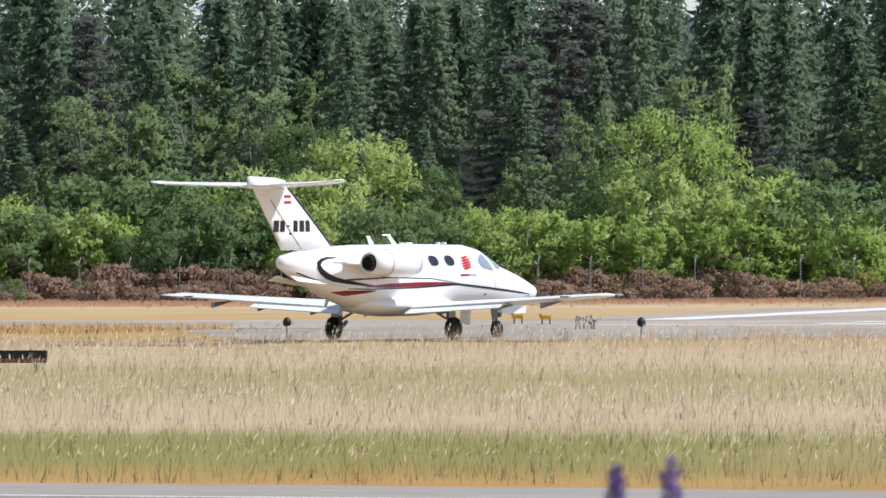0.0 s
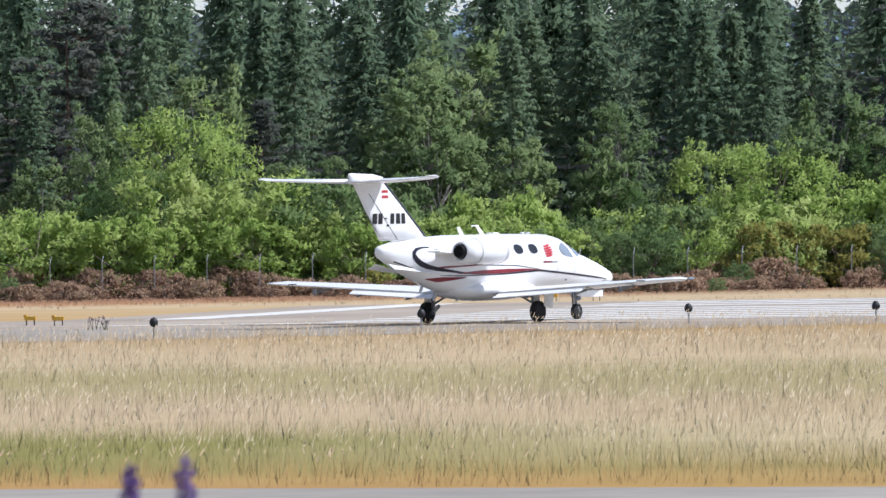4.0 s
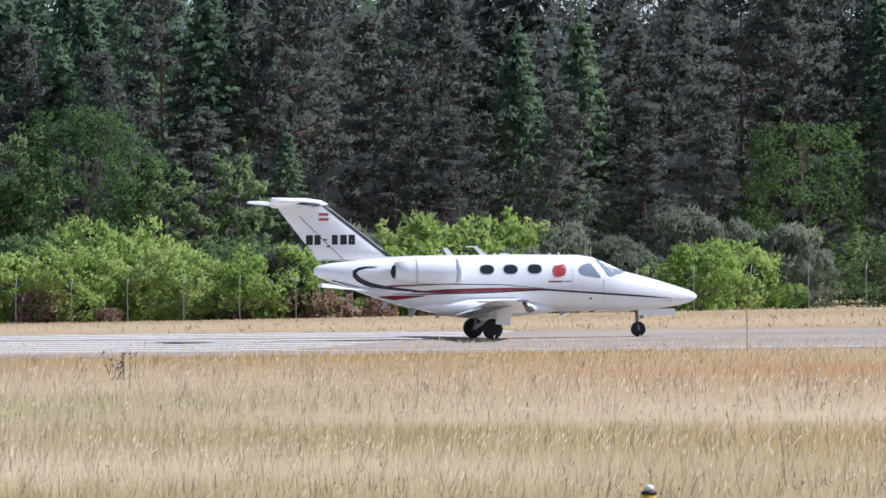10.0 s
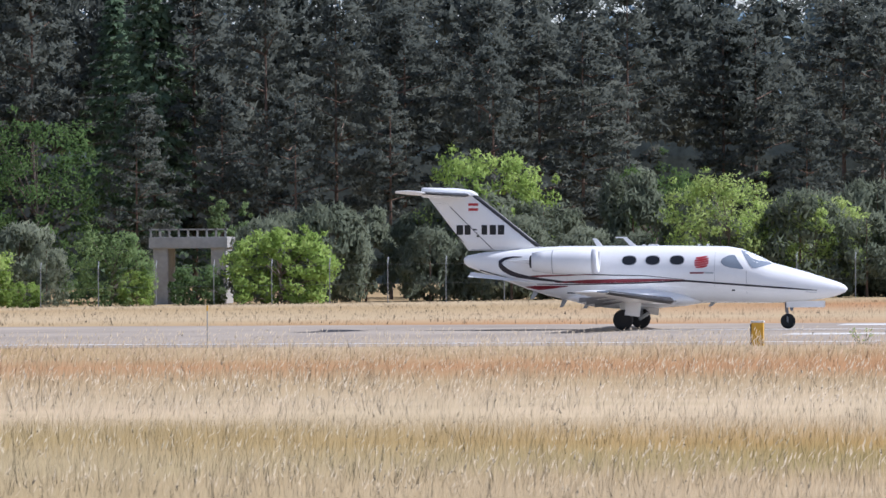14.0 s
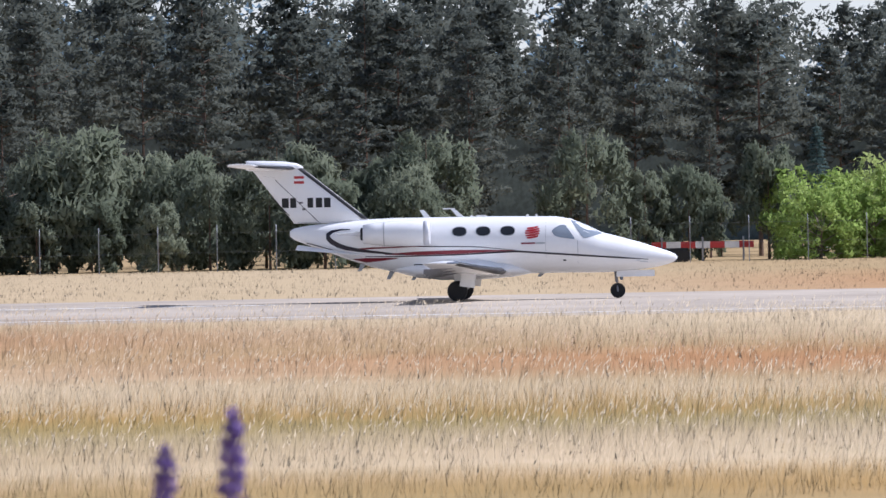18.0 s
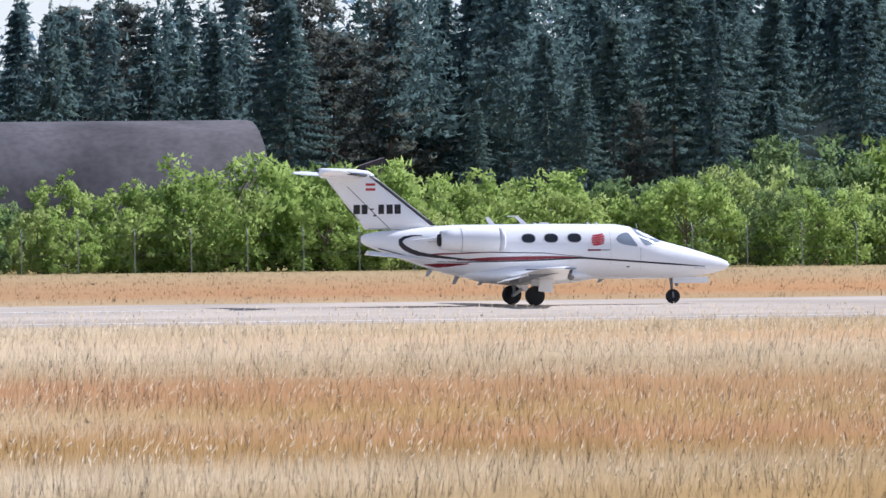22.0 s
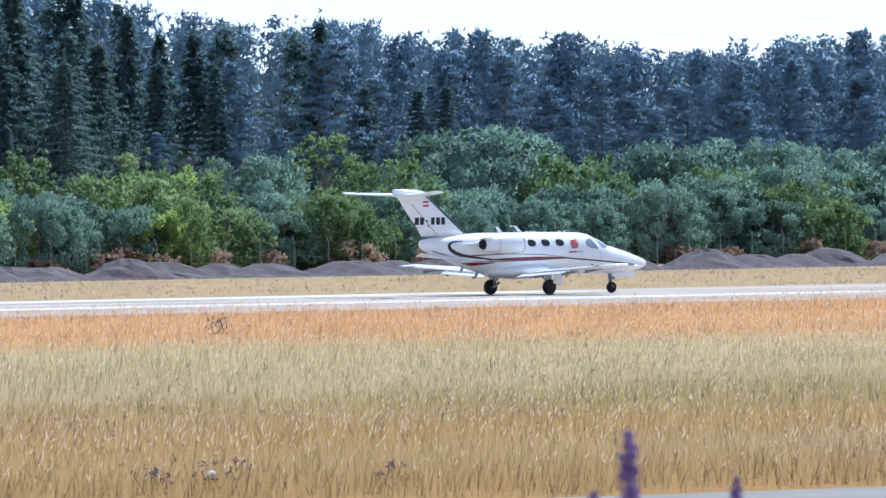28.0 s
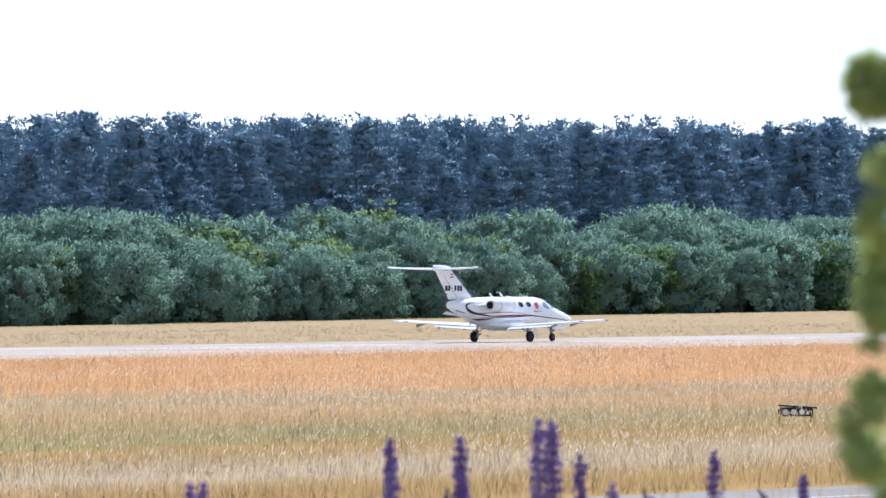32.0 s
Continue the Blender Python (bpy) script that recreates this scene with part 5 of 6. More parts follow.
tagged(tri_soup("verge_grass", island, M_GRASS), "short yellow grass between taxiway and runway", "grass", kind="stuff")



# ---- fence ----
fence = empty("airfield_fence", pose(0, 500, float(ground_z(500))))
tagged(fence, "galvanised chain-link airfield fence with cranked post tops", "fence")
post_me = None
for k in range(285):
    x = -255 + 3.0 * k
    if post_me is None:
        b = tube((0, 0, -0.2), (0, 0, 2.0), 0.024, n=6)
        tube((0, 0, 2.0), (0, 0.25, 2.35), 0.024, n=6, bm=b)
        p = part("post", b, M_GALV, fence)
        post_me = p.data
    else:
        p = new("post", post_me)
        p.parent = fence
    p.location = (x, 0, float(ground_z(500, x)) - float(ground_z(500)))
for z in (1.0, 1.98):
    ring = []
    for x in range(-256, 610, 24):
        zz = z + float(ground_z(500, x) - ground_z(500))
        ring.append([(x, -0.004, zz - 0.004), (x, 0.004, zz - 0.004), (x, 0.004, zz + 0.004), (x, -0.004, zz + 0.004)])
    part("wire", loft(ring), M_GALV, fence)

# ---- buildings and equipment beyond the runway ----
def on_ground(x, y, turn=0.0):
    return pose(x, y, float(ground_z(y, x)), 0, 0, turn)


def shelter(x, y, turn, length, label, truss):
    """A hardened aircraft shelter: a long concrete arch with an end frame and a lattice over its mouth."""
    root = empty("aircraft_shelter", on_ground(x, y, turn))
    tagged(root, label, "shelter")
    n = 22

    def ring(px, r=1.0, n=22):
        pts = []
        for k in range(n + 1):
            a = math.pi * k / n
            pts.append((px, -10.6 * r * math.copysign(abs(math.cos(a)) ** 0.85, math.cos(a)), 8.75 * r * math.sin(a) ** 0.8 - 0.3))
        return pts
    secs = [ring(0), ring(length * 0.25), ring(length * 0.5), ring(length * 0.75), ring(length)]
    part("arch", loft([s + [(p[0], p[1] * 0.95, p[2] * 0.95 if p[2] > 0 else p[2]) for p in s[::-1]] for s in secs]), M_CONC, root, "dark weathered concrete arch", True)
    part("end_wall", loft([ring(length - 0.4, 0.985), ring(length + 0.03, 0.985)]), M_CONC, root)
    b = bmesh.new()
    n = 22
    rows = []
    for px in (-0.9 if truss else -0.45, 0.05):
        for r in (0.97, 1.03):
            # the rim thins out over the far half
            near, farside = ring(px, r), ring(px, 0.985 + (r - 0.99) * 0.25)
            rows.append([b.verts.new(p if k <= n // 2 else q) for k, (p, q) in enumerate(zip(near, farside))])
    order = (0, 1, 3, 2)
    for i in range(4):
        a, c = rows[order[i]], rows[order[(i + 1) % 4]]
        for k in range(n):
            b.faces.new((a[k], a[k + 1], c[k + 1], c[k]))
    part("mouth_frame", b, M_RIMCONC, root, "grey concrete rim of the mouth", True)
    part("mouth_wall", loft([ring(1.0, 0.955), ring(1.4, 0.955)]), M_EARTH, root, "brown closing wall of the mouth")
    # lattice leaning against the mouth
    foot, tops = (-7.5 if truss else -6.3), []
    for k in range(7):
        y0 = -9.0 + 3 * k
        zt = 8.75 * (1 - abs(y0 / 10.6) ** 2.3) ** 0.5 - 0.3
        part("lattice_strut", tube((foot, y0 * 0.95, 0.2), (-0.6, y0, zt), 0.085, n=6), M_GALV, root)
        tops.append((y0, zt))
    for f in (0.35, 0.7):
        for (ya, za), (yb, zb) in zip(tops, tops[1:]):
            part("lattice_rail", tube((foot + (-0.6 - foot) * f, ya, 0.2 + (za - 0.2) * f), (foot + (-0.6 - foot) * f, yb, 0.2 + (zb - 0.2) * f), 0.075, n=6), M_GALV, root)
    for y0 in (-1.2, 1.2):
        part("roof_lamp", tube((0.5, y0, 8.3), (0.5, y0, 9.1), 0.05, n=6, bm=box(0.5, 0.35, 0.2, (0.5, y0, 9.15))), M_GALV, root)
    part("side_porch", box(5.0, 1.6, 2.7, (length * 0.42, -10.9, 1.35), 0.05), M_EARTH, root, "rust-brown porch")
    part("porch_door", box(0.9, 0.1, 2.1, (length * 0.36, -11.74, 1.05)), M_CONC, root)
    return root


shelter(88.4, 556, -4, 37.8, "long dark concrete aircraft shelter behind green shrubs", False)
shelter(633.3, 529.5, -27.6, 36.5, "dark concrete aircraft shelter with a steel lattice over its mouth", True)
annex = empty("bunker_annex", on_ground(676, 512, -21))
tagged(annex, "low rust-brown bunker annex beside the aircraft shelter", "bunker")
part("block", loft([[(-3, -3, -0.3), (3.2, -3, -0.3), (3.2, 3, -0.3), (-3, 3, -0.3)], [(-2.6, -2.6, 3.4), (2.4, -2.6, 2.9), (2.4, 2.6, 2.9), (-2.6, 2.6, 3.4)]]), M_EARTH, annex)
part("tower", loft([[(-3, -2, 3), (0.5, -2, 3), (0.5, 2, 3), (-3, 2, 3)], [(-2.4, -1, 6.4), (0.3, -1, 7.0), (0.3, 1, 7.0), (-2.4, 1, 6.4)]]), M_EARTH, annex)
part("door", box(1.3, 0.12, 2.2, (1.0, -3.0, 1.0)), M_CONC, annex, "dark steel door")

annex_west = copy_thing(annex, on_ground(132.3, 546, -4))
annex_west.scale = (0.6, 0.6, 0.88)
tagged(annex_west, "low dark bunker annex behind the shrubs beside the shelter")
# striped equipment cabin
cab = empty("equipment_cabin", on_ground(151.0, 407, -8))
tagged(cab, "small equipment cabin painted in red and white vertical stripes", "cabin")
part("body", box(4.5, 3.6, 2.55, (0, 0, 1.28), 0.03), M_RWWHITE, cab)
for k in range(4):
    part("red_panel", box(0.56, 0.03, 2.5, (-1.75 + 1.12 * k, -1.82, 1.28)), M_RWRED, cab, "red painted panel")
for k in range(3):
    part("red_panel", box(0.03, 0.6, 2.5, (-2.27, -1.2 + 1.2 * k, 1.28)), M_RWRED, cab, "red painted panel")
part("roof", box(4.7, 3.8, 0.10, (0, 0, 2.62), 0.02), M_PALECONC, cab)
part("window", box(0.5, 0.05, 1.1, (1.10, -1.84, 1.35)), M_BLACK, cab, "dark window")
part("notice", box(0.18, 0.04, 0.30, (1.16, -1.88, 1.05)), M_RWWHITE, cab)
part("air_conditioner", box(0.6, 0.35, 0.35, (-0.2, -1.98, 1.72), 0.02), M_GREY, cab)
part("whip_aerial", tube((-1.0, -1.0, 2.6), (-1.0, -1.0, 4.6), 0.02, n=5), M_GALV, cab)
part("side_door", box(0.05, 0.8, 1.9, (-2.29, 0.7, 1.0)), M_GREY, cab)
cab.scale = (0.96, 1.0, 0.95)

# lattice mast of the glide path
mast = empty("antenna_mast", on_ground(150.9, 422, -4))
tagged(mast, "tall lattice antenna mast, red below and white above", "mast")
H, W = 17.0, 0.42
corners = [(-W, -W), (W, -W), (W, W), (-W, W)]
for lo, hi, mt in ((0, 5.0, M_RWRED), (5.0, 12.5, M_RWWHITE), (12.5, H, M_RWRED)):
    for cx, cy in corners:
        part("leg", tube((cx, cy, lo), (cx, cy, hi), 0.055, n=6), mt, mast)
    zs = grid(lo, hi, max(2, int((hi - lo) / 0.95)))
    for za, zb in zip(zs, zs[1:]):
        b = bmesh.new()
        for (ax, ay), (bx, by) in zip(corners, corners[1:] + corners[:1]):
            tube((ax, ay, za), (bx, by, zb), 0.022, n=4, bm=b)
            tube((bx, by, za), (ax, ay, zb), 0.022, n=4, bm=b)
            tube((ax, ay, zb), (bx, by, zb), 0.022, n=4, bm=b)
        part("bracing", b, mt, mast)
for z in (4.35, 9.15, 14.0):
    part("antenna_box", box(0.85, 0.6, 0.52, (-1.25, -0.3, z), 0.08), M_RWWHITE, mast, "white rounded antenna housing")
    part("antenna_arm", tube((-0.9, -0.3, z), (-0.4, -0.3, z), 0.05, n=6), M_GALV, mast)
lad = bmesh.new()
for yy in (-0.2, 0.2):
    tube((-0.72, yy, 1.5), (-0.72, yy, H - 1), 0.03, n=4, bm=lad)
for z in grid(1.6, H - 1.2, 46):
    tube((-0.72, -0.2, z), (-0.72, 0.2, z), 0.02, n=4, bm=lad)
part("ladder", lad, M_GALV, mast)


# visibility meters on striped posts
def meter(x, y):
    e = empty("visibility_meter", on_ground(x, y, 10))
    tagged(e, "visibility meter on a red and white striped post", "weather sensor", "visibility meters")
    for k in range(5):
        part("post_band", tube((0, 0, 0.36 * k), (0, 0, 0.36 * (k + 1)), 0.14, n=12), M_RWRED if k % 2 == 0 else M_RWWHITE, e)
    part("head", box(0.95, 0.35, 0.22, (-0.1, 0, 1.95), 0.05), M_RWWHITE, e)
    part("arm", tube((0.3, 0, 1.95), (0.5, 0, 2.25), 0.05, n=6), M_RWWHITE, e)
    part("side_box", box(0.25, 0.3, 0.4, (0.2, -0.1, 1.1), 0.03), M_RWWHITE, e)


meter(201.4, 391.5)
meter(177.5, 398.0)


# approach-slope light units
def papi(x, y, turn):
    e = empty("slope_light", on_ground(x, y, turn))
    tagged(e, "low yellow approach-slope light unit on short legs", "airfield light", "approach-slope lights")
    part("housing", box(1.15, 0.6, 0.30, (0, 0, 0.55), 0.04), M_YELLOW, e)
    part("hood", box(0.35, 0.55, 0.16, (-0.5, 0, 0.74), 0.03), M_YELLOW, e)
    for dx in (-0.4, 0.4):
        for dy in (-0.2, 0.2):
            part("leg", tube((dx, dy, -0.05), (dx, dy, 0.45), 0.035, n=6), M_BLACK, e)
    part("lens", box(0.03, 0.45, 0.16, (-0.585, 0, 0.55)), M_BLACK, e)
    return e


for x in (124.2, 128.2, 135.4, 138.9):
    papi(x, 304, 0).scale = (0.62, 0.7, 0.72)
for x, y in ((-94.9, 253.5), (-93.6, 252.2), (-94.2, 299), (-92.9, 299.5)):
    papi(x, y, 15).scale = (0.27, 0.4, 0.36)
cb = empty("control_box", on_ground(139.9, 352, 0))
tagged(cb, "small weathered grey control box in the grass", "control box")
part("case", box(0.52, 0.4, 0.52, (-0.12, 0, 0.36), 0.03), M_EARTH, cb)
part("lid", box(0.56, 0.44, 0.05, (-0.12, 0, 0.64), 0.01), M_EARTH, cb)
part("plinth", box(0.9, 0.6, 0.2, (0, 0, 0.05)), M_PALECONC, cb)


# lamps along the taxiways
def edge_lamp(x, y):
    e = empty("edge_lamp", on_ground(x, y))
    tagged(e, "dark elevated edge lamp on a short stake", "airfield light", "runway edge lamps")
    part("stake", tube((0, 0, -0.05), (0, 0, 0.34), 0.025, n=6), M_GALV, e)
    part("globe", lathe([(0.30, 0.05), (0.34, 0.10), (0.42, 0.11), (0.50, 0.07), (0.53, 0.02)], 12, m=Matrix.Rotation(radians(-90), 4, "Y")), M_BLACK, e, "", True)


for x, y in ((-91.1, 227), (-81.4, 226), (-78, 236.5), (-72.3, 241), (-67.2, 240.5)):
    edge_lamp(x, y)


def road_lamp(x, y, sunk=0.10):
    e = empty("taxiway_lamp", on_ground(x, y) @ pose(0, 0, -sunk))
    tagged(e, "orange taxiway lamp with a white cap beside the near road", "airfield light", "orange taxiway lamps")
    up = Matrix.Rotation(radians(-90), 4, "Y")
    part("base", lathe([(-0.05, 0.05), (0.12, 0.055), (0.18, 0.085), (0.255, 0.09)], 12, m=up), M_YELLOW, e, "", True)
    part("collar", lathe([(0.255, 0.07), (0.26, 0.10), (0.285, 0.10), (0.30, 0.08)], 12, m=up), M_BLACK, e, "black collar", True)
    part("cap", lathe([(0.30, 0.06), (0.35, 0.062), (0.375, 0.045), (0.38, 0.01)], 12, m=up), M_RWWHITE, e, "white cap", True)


road_lamp(-22.1, 119.5, 0.01)
for x, y in ((38.0, 109.5), (83.7, 99.3), (135.7, 98.0)):
    road_lamp(x, y)

box32 = empty("light_box", on_ground(207.6, 124.5, -58))
tagged(box32, "dark three-lensed light box on short legs in the grass", "airfield light")
part("case", box(0.85, 0.45, 0.22, (0, 0, 0.31), 0.03), M_BLACK, box32)
part("lid", box(0.95, 0.5, 0.04, (0.05, 0, 0.44), 0.01, turn=Matrix.Rotation(radians(4), 4, "Y")), M_BLACK, box32)
for k in range(3):
    part("lens", tube((-0.25 + 0.2 * k, -0.23, 0.31), (-0.25 + 0.2 * k, -0.25, 0.31), 0.07, n=14), M_STEEL, box32, "pale round lens")
for dx in (-0.4, 0.4):
    for dy in (-0.2, 0.2):
        part("leg", tube((dx, dy, -0.05), (dx, dy, 0.25), 0.03, n=6), M_BLACK, box32)

sg = empty("low_board", on_ground(-81.6, 187.3, 4) @ pose(0, 0, -0.07))
tagged(sg, "low dark board with a rust-red lower edge beside the taxiway", "board")
part("panel", box(2.1, 0.10, 0.16, (0, 0, 0.46), 0.01), M_BLACK, sg)
part("lower_edge", box(2.1, 0.08, 0.10, (0, 0, 0.33), 0.01), M_RUST, sg, "rust-red edge")
for dx in (-0.8, 0.0, 0.8):
    part("leg", box(0.06, 0.06, 0.34, (dx, 0, 0.13)), M_GALV, sg)

# marker post, stakes, red pole, guyed pole
mk = empty("marker_post", on_ground(-23.0, 244.6))
tagged(mk, "stubby yellow marker post with a dark side", "marker post")
part("post", box(0.30, 0.30, 0.62, (0, 0, 0.28), 0.02), M_YELLOW, mk)
part("dark_face", box(0.03, 0.28, 0.5, (-0.16, 0, 0.30)), M_BLACK, mk)
part("cap", box(0.33, 0.33, 0.05, (0, 0, 0.60), 0.01), M_RWWHITE, mk)
for x, y in ((-42.5, 243.6), (-36.8, 244.2)):
    st = empty("survey_stake", on_ground(x, y))
    tagged(st, "thin pale survey stake with an orange tip", "stake", "survey stakes")
    part("rod", tube((0, 0, -0.1), (0, 0, 0.95), 0.018, n=6), M_PALECONC, st)
    part("tip", tube((0, 0, 0.95), (0, 0, 1.08), 0.022, n=6), M_YELLOW, st, "orange tip")
rp = empty("signal_pole", on_ground(58.5, 479))
tagged(rp, "slim red pole standing in front of the fence", "pole")
part("shaft", tube((0, 0, -0.2), (0, 0, 5.2), 0.09, 0.06, 8), M_RWRED, rp)
part("finial", box(0.25, 0.25, 0.25, (0, 0, 5.25), 0.05), M_RWRED, rp)
gp = empty("guyed_pole", on_ground(251.5, 470))
tagged(gp, "thin guyed wind-sensor pole behind the runway", "pole")
part("shaft", tube((0, 0, -0.2), (0, 0, 9.6), 0.06, 0.045, 8), M_GALV, gp)
for dx, dy in ((3.6, -1.0), (-3.0, 2.0), (0.5, 3.5)):
    part("guy", tube((dx, dy, 0), (0, 0, 7.4), 0.018, n=4), M_GALV, gp)
part("cross_arm", box(0.9, 0.06, 0.06, (0, 0, 9.5)), M_BLACK, gp)
for dx in (-0.4, 0.4):
    part("cup_sensor", box(0.22, 0.22, 0.42, (dx, 0, 9.7), 0.05), M_BLACK, gp)

# striped barrier with dark blocks, boards and a concrete stand by the fence
br = empty("striped_barrier", on_ground(21.9, 506))
tagged(br, "red and white striped barrier board behind the fence", "barrier")
for k in range(7):
    part("board_section", box(0.75, 0.06, 0.34, (-2.25 + 0.75 * k, 0, 0.85)), M_RWRED if k % 2 == 0 else M_RWWHITE, br)
for dx in (-2.1, 0, 2.1):
    part("trestle", box(0.08, 0.5, 1.3, (dx, 0.1, 0.6)), M_GALV, br)
for k, (x, w) in enumerate(((14.6, 1.5), (16.3, 1.7), (18.2, 1.6), (20.2, 1.8))):
    dk = part("tyre_bale", box(w, 0.9, 0.7 + 0.08 * (k % 2), (0, 0, 0.33), 0.15), M_TYRE)
    dk.matrix_basis = on_ground(x, 503, 5 * k)
    tagged(dk, "low black bale of rubber at the fence", "bale", "rubber bales")
for x, y in ((11.9, 496), (-26.0, 492)):
    e = empty("grey_board", on_ground(x, y))
    tagged(e, "small grey board on a post by the fence", "sign board", "grey boards")
    part("panel", box(0.8, 0.05, 0.6, (0, 0, 0.55), 0.02), M_GREY, e)
    part("post", box(0.08, 0.08, 0.6, (0, 0.06, 0.2)), M_GALV, e)
cs = empty("concrete_stand", on_ground(-78.7, 517))
tagged(cs, "pale concrete stand with a railing among the young pines", "concrete stand")
part("slab", box(4.2, 3, 0.6, (0, 0, 3.25), 0.04), M_PALECONC, cs)
for dx in (-1.5, 1.6):
    part("pier", box(0.8, 2.6, 3.25, (dx, 0, 1.5), 0.04), M_PALECONC, cs)
for k in range(9):
    part("baluster", box(0.10, 0.10, 0.5, (-2.0 + 0.5 * k, -1.4, 3.75)), M_PALECONC, cs)
part("rail", box(4.2, 0.1, 0.08, (0, -1.4, 3.95)), M_PALECONC, cs)

# radar above the wood
rd = empty("radar_tower", on_ground(738.2, 650, -50) @ pose(0, 0, -0.5))
tagged(rd, "lattice radar tower with a curved white mesh antenna above the pines", "radar tower")
for cx, cy in ((-1.2, -1.2), (1.2, -1.2), (1.2, 1.2), (-1.2, 1.2)):
    part("leg", tube((cx, cy, -0.5), (cx * 0.5, cy * 0.5, 21.5), 0.12, n=6), M_GALV, rd)
for z in grid(1, 20, 8):
    w = 1.2 - 0.6 * z / 21.5
    b = bmesh.new()
    for (ax, ay), (bx, by) in (((-1, -1), (1, -1)), ((1, -1), (1, 1)), ((1, 1), (-1, 1)), ((-1, 1), (-1, -1))):
        tube((ax * w, ay * w, z), (bx * w, by * w, z + 1.8), 0.05, n=4, bm=b)
    part("bracing", b, M_GALV, rd)
part("platform", box(2.6, 2.6, 0.25, (0, 0, 21.6)), M_GALV, rd)
b = bmesh.new()
for i in range(11):
    a = -0.9 + 0.18 * i
    for j in range(8):
        t0, t1 = -1.2 + 0.35 * j, -1.2 + 0.35 * (j + 1)
        tube((2.6 * math.sin(a), 1.2 - 2.0 * math.cos(a) + 0.2 * t0 * t0, 24.0 + t0), (2.6 * math.sin(a), 1.2 - 2.0 * math.cos(a) + 0.2 * t1 * t1, 24.0 + t1), 0.05, n=4, bm=b)
        if i < 10:
            a2 = a + 0.18
            tube((2.6 * math.sin(a), 1.2 - 2.0 * math.cos(a) + 0.2 * t0 * t0, 24.0 + t0), (2.6 * math.sin(a2), 1.2 - 2.0 * math.cos(a2) + 0.2 * t0 * t0, 24.0 + t0), 0.05, n=4, bm=b)
part("mesh_antenna", b, M_RWWHITE, rd, "curved white mesh reflector")
part("pedestal", tube((0, 0, 21.6), (0, 0.2, 23.0), 0.35, n=10), M_GALV, rd)

# heaps of earth along the field
for k in range(50):
    x = 330 + 3.2 * k + rng.normal(0, 0.7)
    n, m = 14, 6
    b = bmesh.new()
    hgt, lx, ly = rng.uniform(0.8, 1.25), rng.uniform(4.4, 5.6), rng.uniform(2.2, 3.0)
    top = b.verts.new((rng.normal(0, 0.3), 0, hgt))
    rings = []
    for j in range(1, m + 1):
        f = j / m
        rings.append([b.verts.new((lx * f * math.cos(2 * math.pi * i / n) * rng.uniform(0.9, 1.1), ly * f * math.sin(2 * math.pi * i / n) * rng.uniform(0.9, 1.1), hgt * (0.5 + 0.5 * math.cos(math.pi * f)) * rng.uniform(0.9, 1.1) - 0.12 * f)) for i in range(n)])
    for i in range(n):
        b.faces.new((top, rings[0][i], rings[0][(i + 1) % n]))
        for ra, rb in zip(rings, rings[1:]):
            b.faces.new((ra[i], rb[i], rb[(i + 1) % n], ra[(i + 1) % n]))
    o = part("earth_mound", b, M_EARTH)
    o.matrix_basis = on_ground(x, 432 + rng.normal(0, 1.5), rng.uniform(-10, 10))
    tagged(o, "low mound of grey-brown earth in the field", "earth mound", "mounds of earth")

# ---- flowering tufts in the meadow ----
M_PURPLE = foliage("violet_flower_petals", [(0.0, (0.16, 0.10, 0.27)), (0.5, (0.26, 0.18, 0.42)), (1.0, (0.40, 0.31, 0.55))], 0.2)
M_FADED = foliage("fading_grey_mauve_petals", [(0.0, (0.28, 0.28, 0.32)), (0.5, (0.40, 0.40, 0.44)), (1.0, (0.50, 0.52, 0.48))], 0.4)
M_SAGE = foliage("sage_green_stems", [(0.0, (0.13, 0.15, 0.08)), (0.5, (0.22, 0.23, 0.13)), (1.0, (0.34, 0.32, 0.20))], 0.4)
M_DULLMAUVE = foliage("faded_mauve_heads", [(0.0, (0.13, 0.10, 0.11)), (0.5, (0.21, 0.165, 0.19)), (1.0, (0.31, 0.25, 0.27))], 0.1)


def thin(p, q, w):
    """A slim three-sided stem as triangles."""
    p, q = np.array(p, float), np.array(q, float)
    e = [np.array((math.cos(a), math.sin(a), 0)) * w for a in (0, 2.1, 4.2)]
    out = []
    for i in range(3):
        j = (i + 1) % 3
        out += [[p + e[i], p + e[j], q + e[j] * 0.6], [p + e[i], q + e[j] * 0.6, q + e[i] * 0.6]]
    return out


def tuft(x, y, w, h, mat, name, label):
    e = empty(name, on_ground(x, y))
    tagged(e, label, "wild flowers", "tufts in the meadow")
    st, hd = [], []
    for k in range(int(30 * w) + 8):
        bx, by = rng.uniform(-w, w), rng.uniform(-0.4, 0.4)
        tx, ty, tz = bx + rng.normal(0, 0.10), by + rng.normal(0, 0.1), h * rng.uniform(0.35, 1.0)
        st.append(thin((bx, by, 0), (tx, ty, tz), 0.010))
        hd.append(leaves(np.array([[tx, ty, tz]]) + rng.normal(0, 0.022, (9, 3)), 0.038, None, 0.8))
    for stalk, tris in zip(st, hd):
        tri_soup("stalk", np.array(stalk), M_SAGE, e)
        tri_soup("flower_head", tris, mat, e)


